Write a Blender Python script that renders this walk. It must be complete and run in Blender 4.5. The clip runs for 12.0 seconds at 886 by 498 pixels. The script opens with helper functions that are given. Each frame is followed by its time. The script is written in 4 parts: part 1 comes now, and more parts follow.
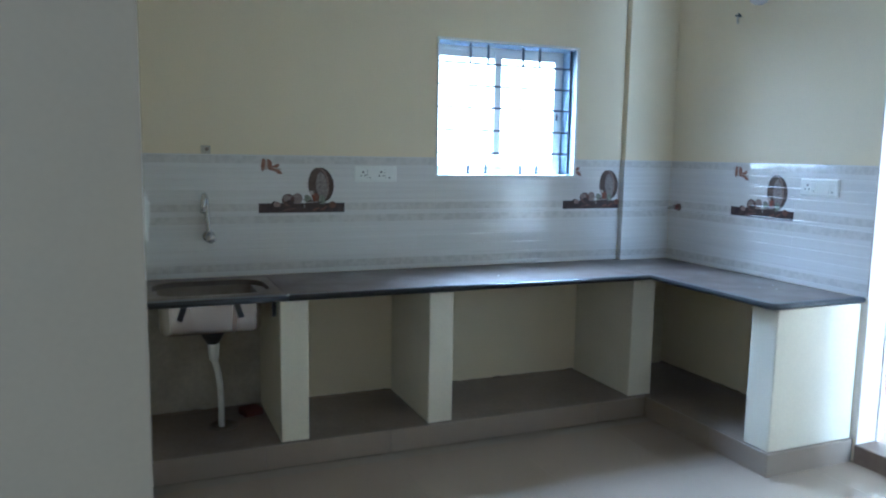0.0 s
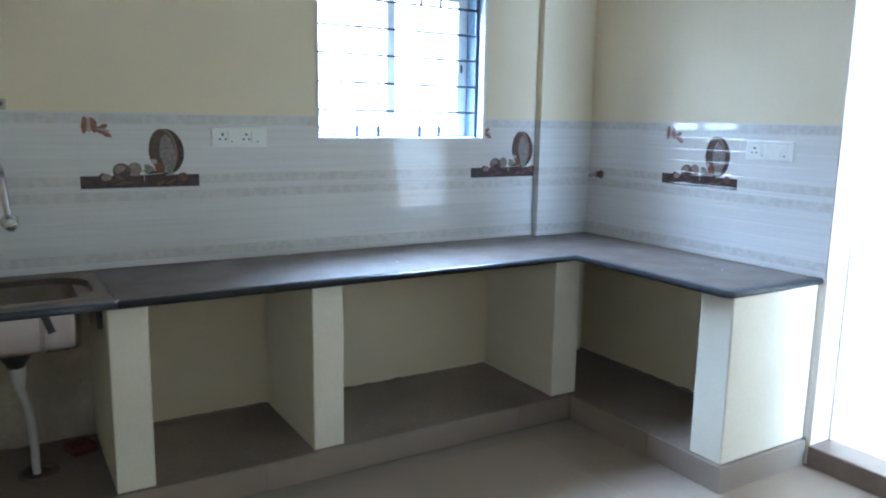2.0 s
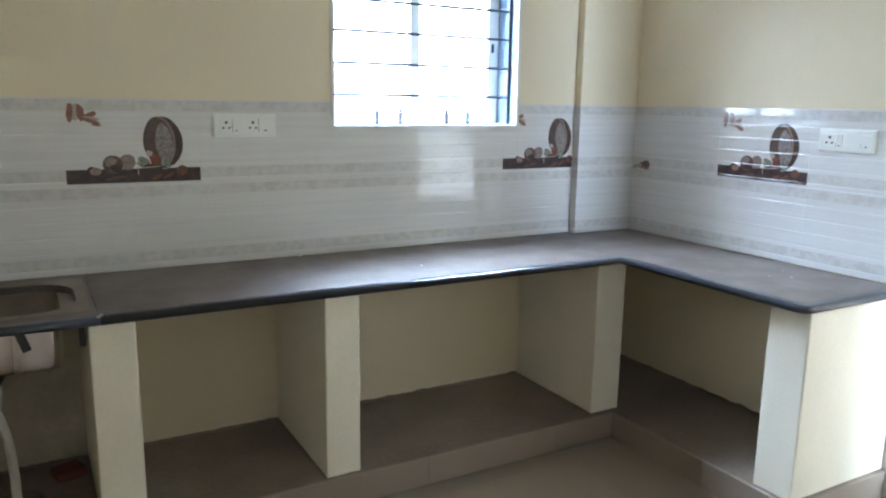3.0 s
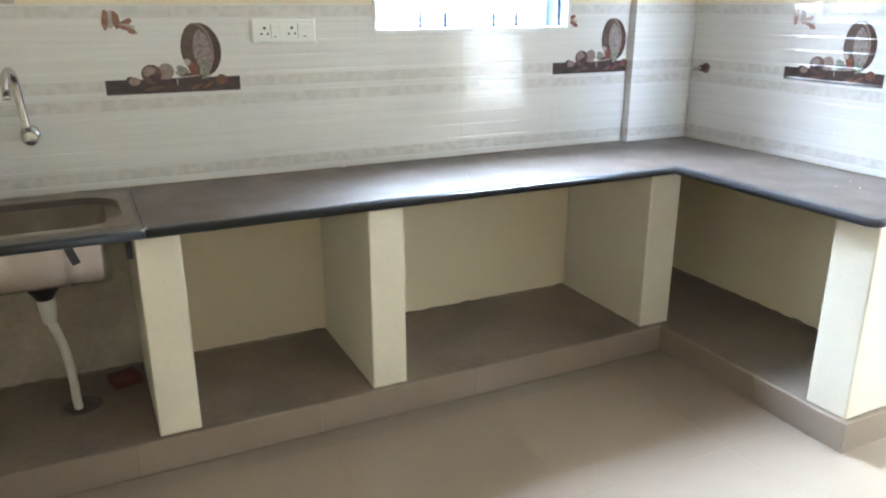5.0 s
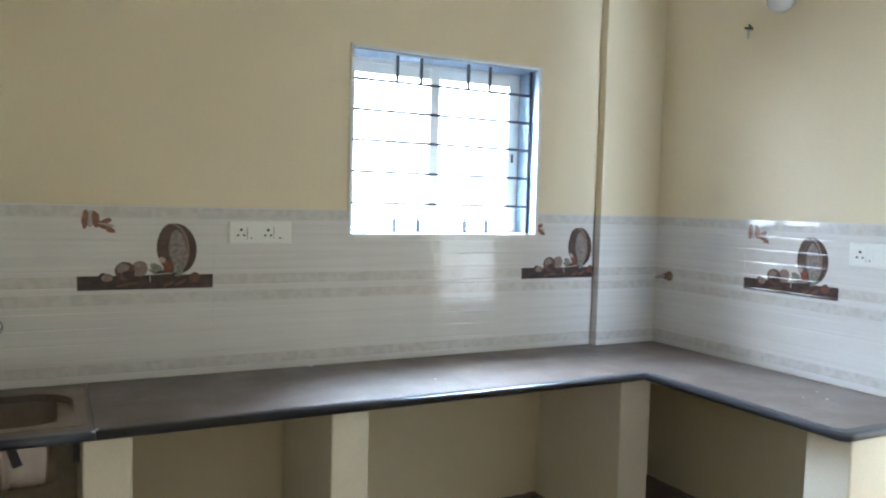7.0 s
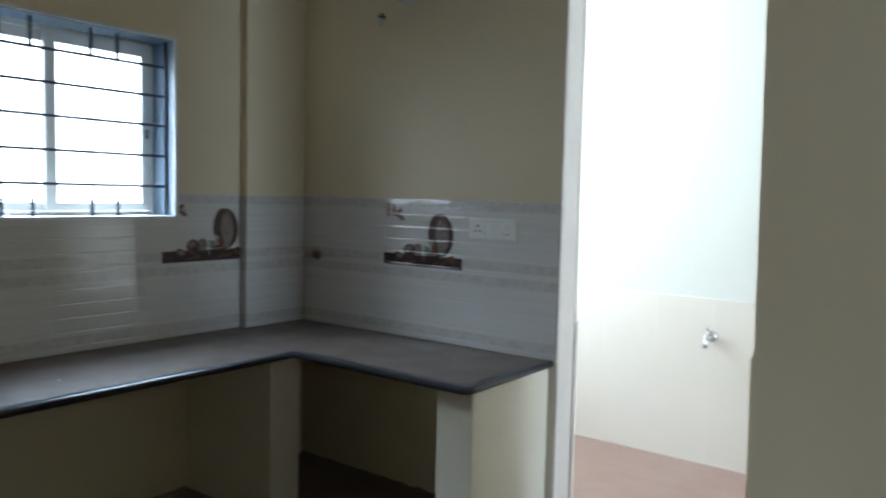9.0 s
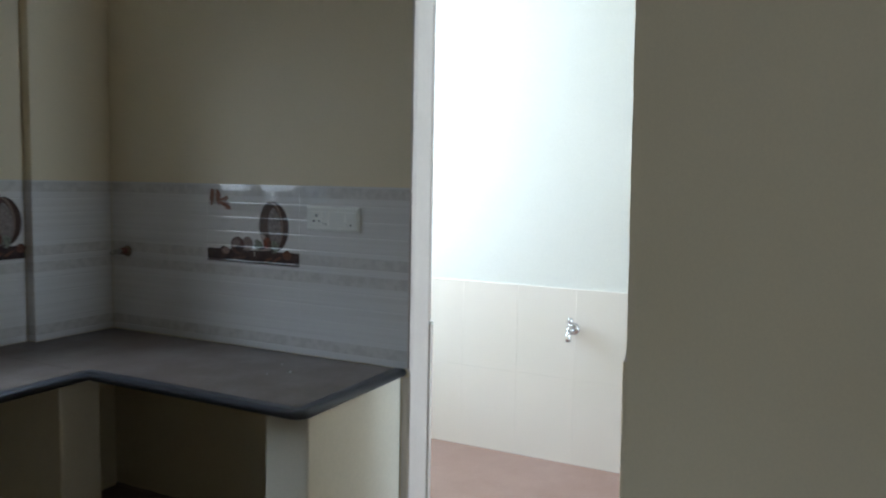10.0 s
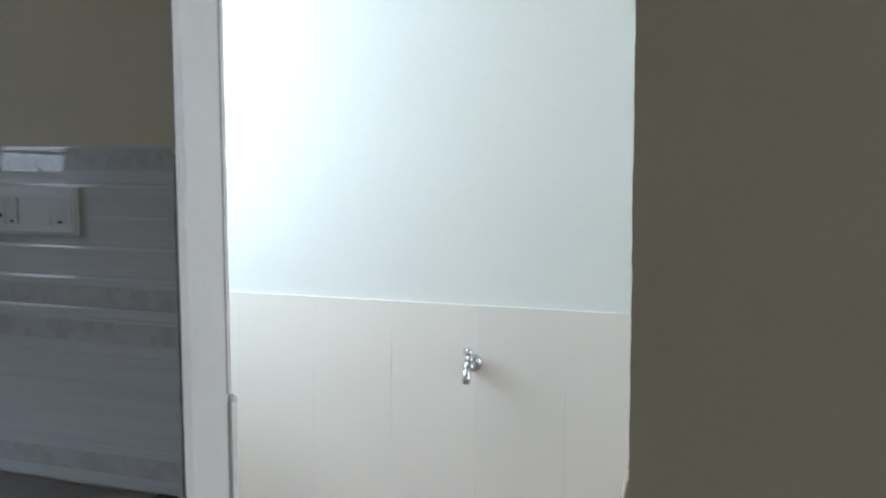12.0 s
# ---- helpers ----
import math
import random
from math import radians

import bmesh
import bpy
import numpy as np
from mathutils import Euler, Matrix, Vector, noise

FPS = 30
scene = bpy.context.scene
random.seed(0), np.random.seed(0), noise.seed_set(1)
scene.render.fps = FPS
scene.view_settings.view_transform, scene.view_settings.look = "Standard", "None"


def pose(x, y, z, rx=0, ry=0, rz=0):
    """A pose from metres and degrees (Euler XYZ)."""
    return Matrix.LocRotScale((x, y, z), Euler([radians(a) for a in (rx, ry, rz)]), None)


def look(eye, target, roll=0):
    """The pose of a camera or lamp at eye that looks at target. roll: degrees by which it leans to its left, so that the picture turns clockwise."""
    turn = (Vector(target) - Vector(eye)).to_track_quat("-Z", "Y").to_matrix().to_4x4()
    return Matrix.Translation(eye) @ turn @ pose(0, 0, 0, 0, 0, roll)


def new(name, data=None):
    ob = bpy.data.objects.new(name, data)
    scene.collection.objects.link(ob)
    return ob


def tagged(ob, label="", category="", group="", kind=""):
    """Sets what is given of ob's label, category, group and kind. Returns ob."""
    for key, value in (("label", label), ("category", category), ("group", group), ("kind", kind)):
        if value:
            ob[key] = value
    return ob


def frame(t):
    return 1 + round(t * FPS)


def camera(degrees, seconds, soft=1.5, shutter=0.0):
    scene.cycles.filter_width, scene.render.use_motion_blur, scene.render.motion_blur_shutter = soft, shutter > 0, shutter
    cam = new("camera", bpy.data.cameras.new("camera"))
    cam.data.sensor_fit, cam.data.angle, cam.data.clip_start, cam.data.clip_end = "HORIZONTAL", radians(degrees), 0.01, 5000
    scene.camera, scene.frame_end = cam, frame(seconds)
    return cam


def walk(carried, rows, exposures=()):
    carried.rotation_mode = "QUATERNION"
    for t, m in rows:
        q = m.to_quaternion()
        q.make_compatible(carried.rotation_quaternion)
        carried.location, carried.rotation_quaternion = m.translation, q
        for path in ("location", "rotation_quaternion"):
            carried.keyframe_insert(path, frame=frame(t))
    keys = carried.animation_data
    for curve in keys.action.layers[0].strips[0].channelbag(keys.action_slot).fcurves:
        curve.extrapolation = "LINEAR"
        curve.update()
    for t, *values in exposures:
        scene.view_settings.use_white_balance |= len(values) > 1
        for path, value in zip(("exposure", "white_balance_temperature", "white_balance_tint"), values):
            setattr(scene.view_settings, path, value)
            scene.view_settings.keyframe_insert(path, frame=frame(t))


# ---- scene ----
cam = camera(61.2, 12.0, soft=2.1, shutter=0.4)
PATH = [
    (0, (-0.106, 0.184, 1.449), (0.665, 2.012, 1.196), 1.0),
    (0.5, (-0.035, 0.339, 1.443), (0.782, 2.147, 1.183), 0.8),
    (0.6, (-0.024, 0.367, 1.442), (0.792, 2.173, 1.178), 0.7),
    (1, (0.067, 0.495, 1.435), (0.885, 2.298, 1.15), 0.9),
    (1.5, (0.117, 0.686, 1.437), (1.06, 2.422, 1.121), 1.0),
    (2, (0.207, 0.867, 1.421), (1.231, 2.551, 1.08), 1.0),
    (2.5, (0.317, 1.037, 1.433), (1.312, 2.732, 1.066), 0.8),
    (3, (0.38, 1.187, 1.431), (1.343, 2.897, 1.046), 0.9),
    (3.5, (0.398, 1.241, 1.424), (1.332, 2.961, 1.011), 0.7),
    (3.7, (0.385, 1.258, 1.435), (1.306, 2.975, 0.986), 0.6),
    (5.5, (0.426, 1.246, 1.425), (1.229, 2.964, 0.789), 0.2),
    (6, (0.428, 1.245, 1.444), (1.277, 3.02, 1.086), 0.5),
    (6.5, (0.434, 1.245, 1.454), (1.314, 3.033, 1.28), 0.8),
    (6.7, (0.439, 1.246, 1.46), (1.328, 3.032, 1.323), 1.0),
    (8.3, (0.468, 1.233, 1.437), (1.751, 2.762, 1.31), 1.5),
    (8.5, (0.475, 1.213, 1.442), (1.85, 2.659, 1.312), 0.9),
    (9, (0.514, 1.227, 1.447), (2.106, 2.429, 1.303), 1.3),
    (9.5, (0.65, 1.278, 1.423), (2.366, 2.296, 1.276), 1.0),
    (10, (0.888, 1.39, 1.442), (2.673, 2.277, 1.269), 1.1),
    (10.5, (1.133, 1.52, 1.431), (2.962, 2.308, 1.252), 1.4),
    (11, (1.394, 1.646, 1.427), (3.28, 2.28, 1.221), 1.1),
    (11.5, (1.701, 1.719, 1.43), (3.605, 2.295, 1.216), 1.0),
    (12, (2.0, 1.806, 1.38), (3.904, 2.376, 1.182), 0.3),
]
EXPOSURES = [(0.0, 1.37, 4480, 5), (1.0, 1.57, 4600, 6), (2.5, 1.74, 4850, 8), (3.0, 1.82, 5250, 9), (3.5, 1.97, 5400, 10), (5.5, 2.66, 5500, 9), (6.0, 2.6, 5450, 9), (6.5, 2.25, 5480, 9), (8.5, 0.35, 5550, 6), (9.0, -0.08, 5550, 6), (9.5, -0.28, 5600, 7), (10.5, -0.42, 5550, 8), (12.0, -0.68, 5500, 9)]
walk(cam, [(t, look(eye, target, roll)) for t, eye, target, roll in PATH], EXPOSURES)

# ---- light ----
world = bpy.data.worlds.new("sky")
scene.world = world
world.use_nodes = True
wn = world.node_tree
sky = wn.nodes.new("ShaderNodeTexSky")
sky.sky_type = "NISHITA"
sky.sun_disc = False
sky.sun_elevation, sky.sun_rotation = radians(55), radians(200)
wn.links.new(sky.outputs["Color"], wn.nodes["Background"].inputs["Color"])
wn.nodes["Background"].inputs["Strength"].default_value = 0.10


def opening_light(name, m, width, height, watts, colour):
    data = bpy.data.lights.new(name, "AREA")
    data.shape, data.size, data.size_y, data.energy, data.color = "RECTANGLE", width, height, watts, colour
    ob = new(name, data)
    ob.matrix_world = m
    return ob


SKY_BLUE = (0.77, 0.885, 1.0)
ROOM_FILL = (0.86, 0.915, 0.97)
opening_light("window_daylight", look((1.95, 5.10, 2.90), (1.95, 3.7, 1.0)), 1.8, 1.4, 305, SKY_BLUE)
opening_light("utility_daylight", look((3.81, 4.32, 2.18), (3.81, 2.0, 1.65)), 1.10, 1.64, 45, SKY_BLUE)
opening_light("utility_far_daylight", look((3.50, -0.93, 1.40), (3.62, 2.5, 1.3)), 0.85, 2.5, 60, SKY_BLUE)
# fill lamp added in an assumed, unseen living-room opening to brighten the near side
opening_light("living_fill", look((-3.25, -0.3, 1.6), (0, -0.25, 1.3)), 1.7, 1.4, 39, ROOM_FILL)

# ---- materials ----


def material(name, colour, rough=0.5, metal=0.0, second=None, scale=6.0, amount=0.5, grain=0.0, grain_scale=120.0, bump=0.0, bump_scale=60.0,
             stretch=(1, 1, 1), vary=0.0, rough_vary=0.0, coat=0.0, dust=0.0, spread=(0.22, 0.80)):
    m = bpy.data.materials.new(name)
    m.use_nodes = True
    t = m.node_tree
    b = t.nodes["Principled BSDF"]
    b.inputs["Roughness"].default_value, b.inputs["Metallic"].default_value = rough, metal
    b.inputs["Coat Weight"].default_value = coat
    b.inputs["Sheen Weight"].default_value = dust
    b.inputs["Sheen Roughness"].default_value = 0.4
    b.inputs["Coat Roughness"].default_value = 0.06
    mp = t.nodes.new("ShaderNodeMapping")
    mp.inputs["Scale"].default_value = stretch
    geo = t.nodes.new("ShaderNodeNewGeometry")
    t.links.new(geo.outputs["Position"], mp.inputs["Vector"])
    n1 = t.nodes.new("ShaderNodeTexNoise")
    n1.inputs["Scale"].default_value, n1.inputs["Detail"].default_value = scale, 6
    t.links.new(mp.outputs["Vector"], n1.inputs["Vector"])
    ramp = t.nodes.new("ShaderNodeMapRange")
    ramp.inputs["From Min"].default_value, ramp.inputs["From Max"].default_value = spread
    t.links.new(n1.outputs["Fac"], ramp.inputs["Value"])
    mix = t.nodes.new("ShaderNodeMix")
    mix.data_type = "RGBA"
    mix.inputs["A"].default_value = (*colour, 1)
    mix.inputs["B"].default_value = (*(second or [c * 0.88 for c in colour]), 1)
    k = t.nodes.new("ShaderNodeMath")
    k.operation = "MULTIPLY"
    k.inputs[1].default_value = amount
    t.links.new(ramp.outputs["Result"], k.inputs[0])
    t.links.new(k.outputs[0], mix.inputs["Factor"])
    last = mix.outputs["Result"]
    n2 = t.nodes.new("ShaderNodeTexNoise")
    n2.inputs["Scale"].default_value, n2.inputs["Detail"].default_value = grain_scale, 4
    t.links.new(mp.outputs["Vector"], n2.inputs["Vector"])
    info = t.nodes.new("ShaderNodeObjectInfo")
    hsv = t.nodes.new("ShaderNodeHueSaturation")
    r1 = t.nodes.new("ShaderNodeMapRange")
    r1.inputs["To Min"].default_value, r1.inputs["To Max"].default_value = 1 - grain, 1 + grain
    r1.inputs["From Min"].default_value, r1.inputs["From Max"].default_value = 0.3, 0.7
    t.links.new(n2.outputs["Fac"], r1.inputs["Value"])
    r2 = t.nodes.new("ShaderNodeMapRange")
    r2.inputs["To Min"].default_value, r2.inputs["To Max"].default_value = 1 - vary, 1 + vary
    t.links.new(info.outputs["Random"], r2.inputs["Value"])
    mul = t.nodes.new("ShaderNodeMath")
    mul.operation = "MULTIPLY"
    t.links.new(r1.outputs["Result"], mul.inputs[0])
    t.links.new(r2.outputs["Result"], mul.inputs[1])
    t.links.new(mul.outputs[0], hsv.inputs["Value"])
    t.links.new(last, hsv.inputs["Color"])
    t.links.new(hsv.outputs["Color"], b.inputs["Base Color"])
    if rough_vary:
        r3 = t.nodes.new("ShaderNodeMapRange")
        r3.inputs["To Min"].default_value, r3.inputs["To Max"].default_value = rough - rough_vary, rough + rough_vary
        t.links.new(ramp.outputs["Result"], r3.inputs["Value"])
        t.links.new(r3.outputs["Result"], b.inputs["Roughness"])
    if bump:
        n3 = t.nodes.new("ShaderNodeTexNoise")
        n3.inputs["Scale"].default_value, n3.inputs["Detail"].default_value = bump_scale, 5
        t.links.new(mp.outputs["Vector"], n3.inputs["Vector"])
        bp = t.nodes.new("ShaderNodeBump")
        bp.inputs["Strength"].default_value, bp.inputs["Distance"].default_value = bump, 0.004
        t.links.new(n3.outputs["Fac"], bp.inputs["Height"])
        t.links.new(bp.outputs["Normal"], b.inputs["Normal"])
    return m


CREAM = material("cream_wall_paint", (0.80, 0.70, 0.50), 0.62, second=(0.75, 0.65, 0.455), scale=2.2, amount=0.6, grain=0.02, bump=0.05, bump_scale=30)
# a much darker, browner version of CREAM, for the partition only
TAUPE = material("taupe_partition_face", (0.30, 0.245, 0.165), 0.62, second=(0.272, 0.222, 0.148), scale=2.2, amount=0.6, grain=0.02, bump=0.05, bump_scale=30)
CREAM_OLD = material("cream_support_paint", (0.79, 0.73, 0.59), 0.66, second=(0.69, 0.63, 0.505), scale=5, amount=0.5, grain=0.03, bump=0.10, bump_scale=30)
WHITE_PAINT = material("white_jamb_paint", (0.75, 0.675, 0.60), 0.6, second=(0.64, 0.57, 0.50), scale=7, amount=0.7, grain=0.02, grain_scale=60, bump=0.22, bump_scale=14)
CEILING = material("ceiling_paint", (0.80, 0.79, 0.74), 0.8, scale=2)
FLOOR_TILE = material("beige_vitrified_tile", (0.385, 0.308, 0.24), 0.17, second=(0.335, 0.268, 0.21), scale=1.6, amount=0.7, grain=0.03, grain_scale=300, vary=0.012, rough_vary=0.02)
# floor tile darkened to offset the extra light its upright face catches
SKIRTING = material("darkened_skirting_tile", (0.315, 0.255, 0.20), 0.28, second=(0.26, 0.21, 0.165), scale=2.0, amount=0.3, grain=0.03, grain_scale=200, vary=0.015)
GROUT = material("dark_grout", (0.29, 0.24, 0.185), 0.9, scale=20)
PLINTH_STONE = material("dusty_grey_stone", (0.165, 0.13, 0.102), 0.45, second=(0.33, 0.265, 0.205), scale=3.0, amount=0.9, spread=(0.34, 0.72), grain=0.10, grain_scale=45, bump=0.12, bump_scale=30, rough_vary=0.12)
GRANITE_EDGE = material("black_granite", (0.024, 0.027, 0.036), 0.33, second=(0.05, 0.052, 0.06), scale=60, amount=0.5, grain=0.2, grain_scale=500)
GRANITE_DUST = material("dusty_black_granite", (0.128, 0.098, 0.081), 0.40, second=(0.24, 0.195, 0.168), scale=6.5, amount=0.42, spread=(0.38, 0.85), grain=0.09, grain_scale=55, rough_vary=-0.08, dust=0.08)
# darker upright streaks put smears and reflections into the steel's colour
STEEL = material("reflection_streaked_steel", (0.66, 0.63, 0.60), 0.20, 1.0, second=(0.36, 0.31, 0.28), scale=7, amount=0.8, stretch=(3.0, 1, 0.3), spread=(0.30, 0.70), rough_vary=0.10)
SINK_DIRT = material("dusty_sink_inside", (0.20, 0.155, 0.11), 0.55, 0.2, second=(0.36, 0.32, 0.27), scale=8, amount=0.8, grain=0.08)
CHROME = material("chrome", (0.58, 0.58, 0.58), 0.10, 1.0, scale=20, amount=0.1)
PVC = material("white_pvc_pipe", (0.74, 0.72, 0.66), 0.4, second=(0.55, 0.52, 0.47), scale=20, amount=0.5)
BLACK_PLASTIC = material("black_plastic", (0.02, 0.02, 0.022), 0.45, scale=30)
GRILLE = material("blue_grey_painted_iron", (0.045, 0.06, 0.085), 0.45, second=(0.08, 0.09, 0.11), scale=30, bump=0.1)
FRAME_WHITE = material("white_window_frame", (0.84, 0.83, 0.79), 0.35, second=(0.76, 0.75, 0.71), scale=12)
# white plaster; on the window sill this white stands in for reflected sky
SILL_WHITE = material("white_plaster_and_sky_sill", (0.78, 0.78, 0.75), 0.6, scale=10, bump=0.15)
PLASTIC = material("white_switch_plastic", (0.86, 0.86, 0.82), 0.3, scale=30, amount=0.2)
SOCKET_DARK = material("socket_dark", (0.02, 0.02, 0.02), 0.5, scale=30)
RED_TILE = material("red_cement_tile", (0.29, 0.175, 0.14), 0.40, second=(0.42, 0.30, 0.26), scale=7, amount=0.75, grain=0.06, bump=0.1, rough_vary=0.1)
DADO_TILE = material("cream_dado_tile", (0.84, 0.79, 0.73), 0.22, second=(0.79, 0.755, 0.695), scale=3, amount=0.6, vary=0.006)
UTIL_WALL = material("pale_utility_paint", (0.79, 0.80, 0.77), 0.65, second=(0.75, 0.76, 0.72), scale=2.5, amount=0.6, grain=0.015, bump=0.1, bump_scale=40)
BROWN_STONE = material("brown_threshold_stone", (0.14, 0.10, 0.075), 0.4, second=(0.22, 0.165, 0.125), scale=12, amount=0.7, grain=0.05)
BRICK_RED = material("red_brick_piece", (0.17, 0.055, 0.038), 0.85, second=(0.11, 0.04, 0.03), scale=30, grain=0.1, bump=0.3)
RUST = material("rusty_brass", (0.19, 0.125, 0.09), 0.45, 0.6, second=(0.36, 0.31, 0.26), scale=60)
RED_PLUG = material("red_pipe_plug", (0.17, 0.06, 0.045), 0.5, scale=30)
BULB_GLASS = material("white_bulb_glass", (0.62, 0.62, 0.60), 0.25, scale=10, amount=0.1)
CEMENT = material("bare_cement", (0.52, 0.47, 0.38), 0.9, second=(0.40, 0.36, 0.29), scale=30, bump=0.4)
DARK_CEMENT = material("dark_cement", (0.15, 0.12, 0.10), 0.8, second=(0.22, 0.18, 0.15), scale=30, bump=0.4)
STAINED = material("stained_plaster", (0.64, 0.575, 0.46), 0.8, second=(0.38, 0.33, 0.265), scale=3.2, amount=1.0, grain=0.08, grain_scale=40, bump=0.25, bump_scale=25, spread=(0.36, 0.66))


def glass_material():
    m = bpy.data.materials.new("window_glass")
    m.use_nodes = True
    t = m.node_tree
    t.nodes.remove(t.nodes["Principled BSDF"])
    out = t.nodes["Material Output"]
    clear, gloss, mix = (t.nodes.new(k) for k in ("ShaderNodeBsdfTransparent", "ShaderNodeBsdfGlossy", "ShaderNodeMixShader"))
    gloss.inputs["Roughness"].default_value = 0.02
    mix.inputs["Fac"].default_value = 0.06
    t.links.new(clear.outputs[0], mix.inputs[1])
    t.links.new(gloss.outputs[0], mix.inputs[2])
    t.links.new(mix.outputs[0], out.inputs["Surface"])
    return m


GLASS = glass_material()
# dark polished stone with the sky's blue reflection put into its colour
REVEAL = material("sky_tinted_reveal_stone", (0.27, 0.35, 0.45), 0.22, second=(0.36, 0.43, 0.52), scale=25, amount=0.6, grain=0.1)


def haze_material(strength):
    m = bpy.data.materials.new("hazy_sky")
    m.use_nodes = True
    b = m.node_tree.nodes["Principled BSDF"]
    b.inputs["Base Color"].default_value = (0, 0, 0, 1)
    b.inputs["Emission Color"].default_value = (0.90, 0.96, 1.0, 1)
    b.inputs["Emission Strength"].default_value = strength
    return m


HAZE = haze_material(6.0)
LOW_HAZE = haze_material(2.2)


def wall_tile_material():
    """White glazed tile with fine grey horizontal streaks and two speckled grey bands, placed by height on the wall."""
    m = bpy.data.materials.new("streaked_wall_tile")
    m.use_nodes = True
    t = m.node_tree
    b = t.nodes["Principled BSDF"]
    b.inputs["Roughness"].default_value = 0.014
    geo = t.nodes.new("ShaderNodeNewGeometry")
    mp = t.nodes.new("ShaderNodeMapping")
    mp.inputs["Scale"].default_value = (0.7, 0.7, 34)
    t.links.new(geo.outputs["Position"], mp.inputs["Vector"])
    streak = t.nodes.new("ShaderNodeTexNoise")
    streak.inputs["Scale"].default_value, streak.inputs["Detail"].default_value = 2.2, 5
    t.links.new(mp.outputs["Vector"], streak.inputs["Vector"])
    r = t.nodes.new("ShaderNodeMapRange")
    r.inputs["From Min"].default_value, r.inputs["From Max"].default_value = 0.40, 0.66
    t.links.new(streak.outputs["Fac"], r.inputs["Value"])
    mix = t.nodes.new("ShaderNodeMix")
    mix.data_type = "RGBA"
    mix.inputs["A"].default_value = (0.755, 0.735, 0.71, 1)
    mix.inputs["B"].default_value = (0.705, 0.682, 0.655, 1)
    t.links.new(r.outputs["Result"], mix.inputs["Factor"])
    # bands: height within the tile
    sep = t.nodes.new("ShaderNodeSeparateXYZ")
    t.links.new(geo.outputs["Position"], sep.inputs[0])
    off = t.nodes.new("ShaderNodeMath")
    off.operation = "SUBTRACT"
    off.inputs[1].default_value = 0.8125
    t.links.new(sep.outputs["Z"], off.inputs[0])
    mod = t.nodes.new("ShaderNodeMath")
    mod.operation = "MODULO"
    mod.inputs[1].default_value = 0.3075
    t.links.new(off.outputs[0], mod.inputs[0])
    speck = t.nodes.new("ShaderNodeTexNoise")
    speck.inputs["Scale"].default_value, speck.inputs["Detail"].default_value = 38, 6
    t.links.new(geo.outputs["Position"], speck.inputs["Vector"])
    total = None
    for centre in (0.038, 0.282):
        c = t.nodes.new("ShaderNodeMath")
        c.operation = "COMPARE"
        c.inputs[1].default_value, c.inputs[2].default_value = centre, 0.019
        t.links.new(mod.outputs[0], c.inputs[0])
        if total is None:
            total = c
        else:
            a = t.nodes.new("ShaderNodeMath")
            a.operation = "MAXIMUM"
            t.links.new(total.outputs[0], a.inputs[0])
            t.links.new(c.outputs[0], a.inputs[1])
            total = a
    band = t.nodes.new("ShaderNodeMix")
    band.data_type = "RGBA"
    band.inputs["A"].default_value = (0.675, 0.645, 0.61, 1)
    band.inputs["B"].default_value = (0.59, 0.562, 0.53, 1)
    rs = t.nodes.new("ShaderNodeMapRange")
    rs.inputs["From Min"].default_value, rs.inputs["From Max"].default_value = 0.42, 0.62
    t.links.new(speck.outputs["Fac"], rs.inputs["Value"])
    t.links.new(rs.outputs["Result"], band.inputs["Factor"])
    fin = t.nodes.new("ShaderNodeMix")
    fin.data_type = "RGBA"
    t.links.new(total.outputs[0], fin.inputs["Factor"])
    t.links.new(mix.outputs["Result"], fin.inputs["A"])
    t.links.new(band.outputs["Result"], fin.inputs["B"])
    t.links.new(fin.outputs["Result"], b.inputs["Base Color"])
    return m


WALL_TILE = wall_tile_material()


def printed(name, a, b, scale=60):
    return material("print_" + name, a, 0.10, second=b, scale=scale, amount=0.9, grain=0.1, grain_scale=200)


P_PLANK = printed("plank", (0.035, 0.025, 0.028), (0.11, 0.07, 0.06), 40)
P_BOWL = printed("bowl", (0.055, 0.035, 0.030), (0.11, 0.07, 0.055), 50)
P_BOWL_IN = printed("bowl_inside", (0.15, 0.12, 0.11), (0.40, 0.35, 0.325), 75)
P_RIM = printed("bowl_rim", (0.30, 0.225, 0.18), (0.20, 0.14, 0.11), 60)
P_ONION = printed("onion", (0.075, 0.042, 0.038), (0.20, 0.12, 0.10), 70)
P_ONION2 = printed("pale_onion", (0.33, 0.26, 0.235), (0.20, 0.145, 0.13), 70)
P_GARLIC = printed("garlic", (0.36, 0.26, 0.23), (0.22, 0.14, 0.125), 90)
P_GREEN = printed("leaves", (0.075, 0.085, 0.055), (0.46, 0.45, 0.38), 110)
P_TOMATO = printed("tomato", (0.25, 0.075, 0.045), (0.15, 0.05, 0.036), 80)
P_ORANGE = printed("apricot", (0.21, 0.10, 0.07), (0.09, 0.05, 0.042), 80)
P_BOWL_DARK = printed("bowl_dark", (0.085, 0.058, 0.048), (0.13, 0.09, 0.075), 50)
P_PALE = printed("pale", (0.50, 0.44, 0.39), (0.36, 0.30, 0.26), 90)
P_CHILLI = printed("chilli", (0.17, 0.062, 0.04), (0.33, 0.18, 0.125), 90)

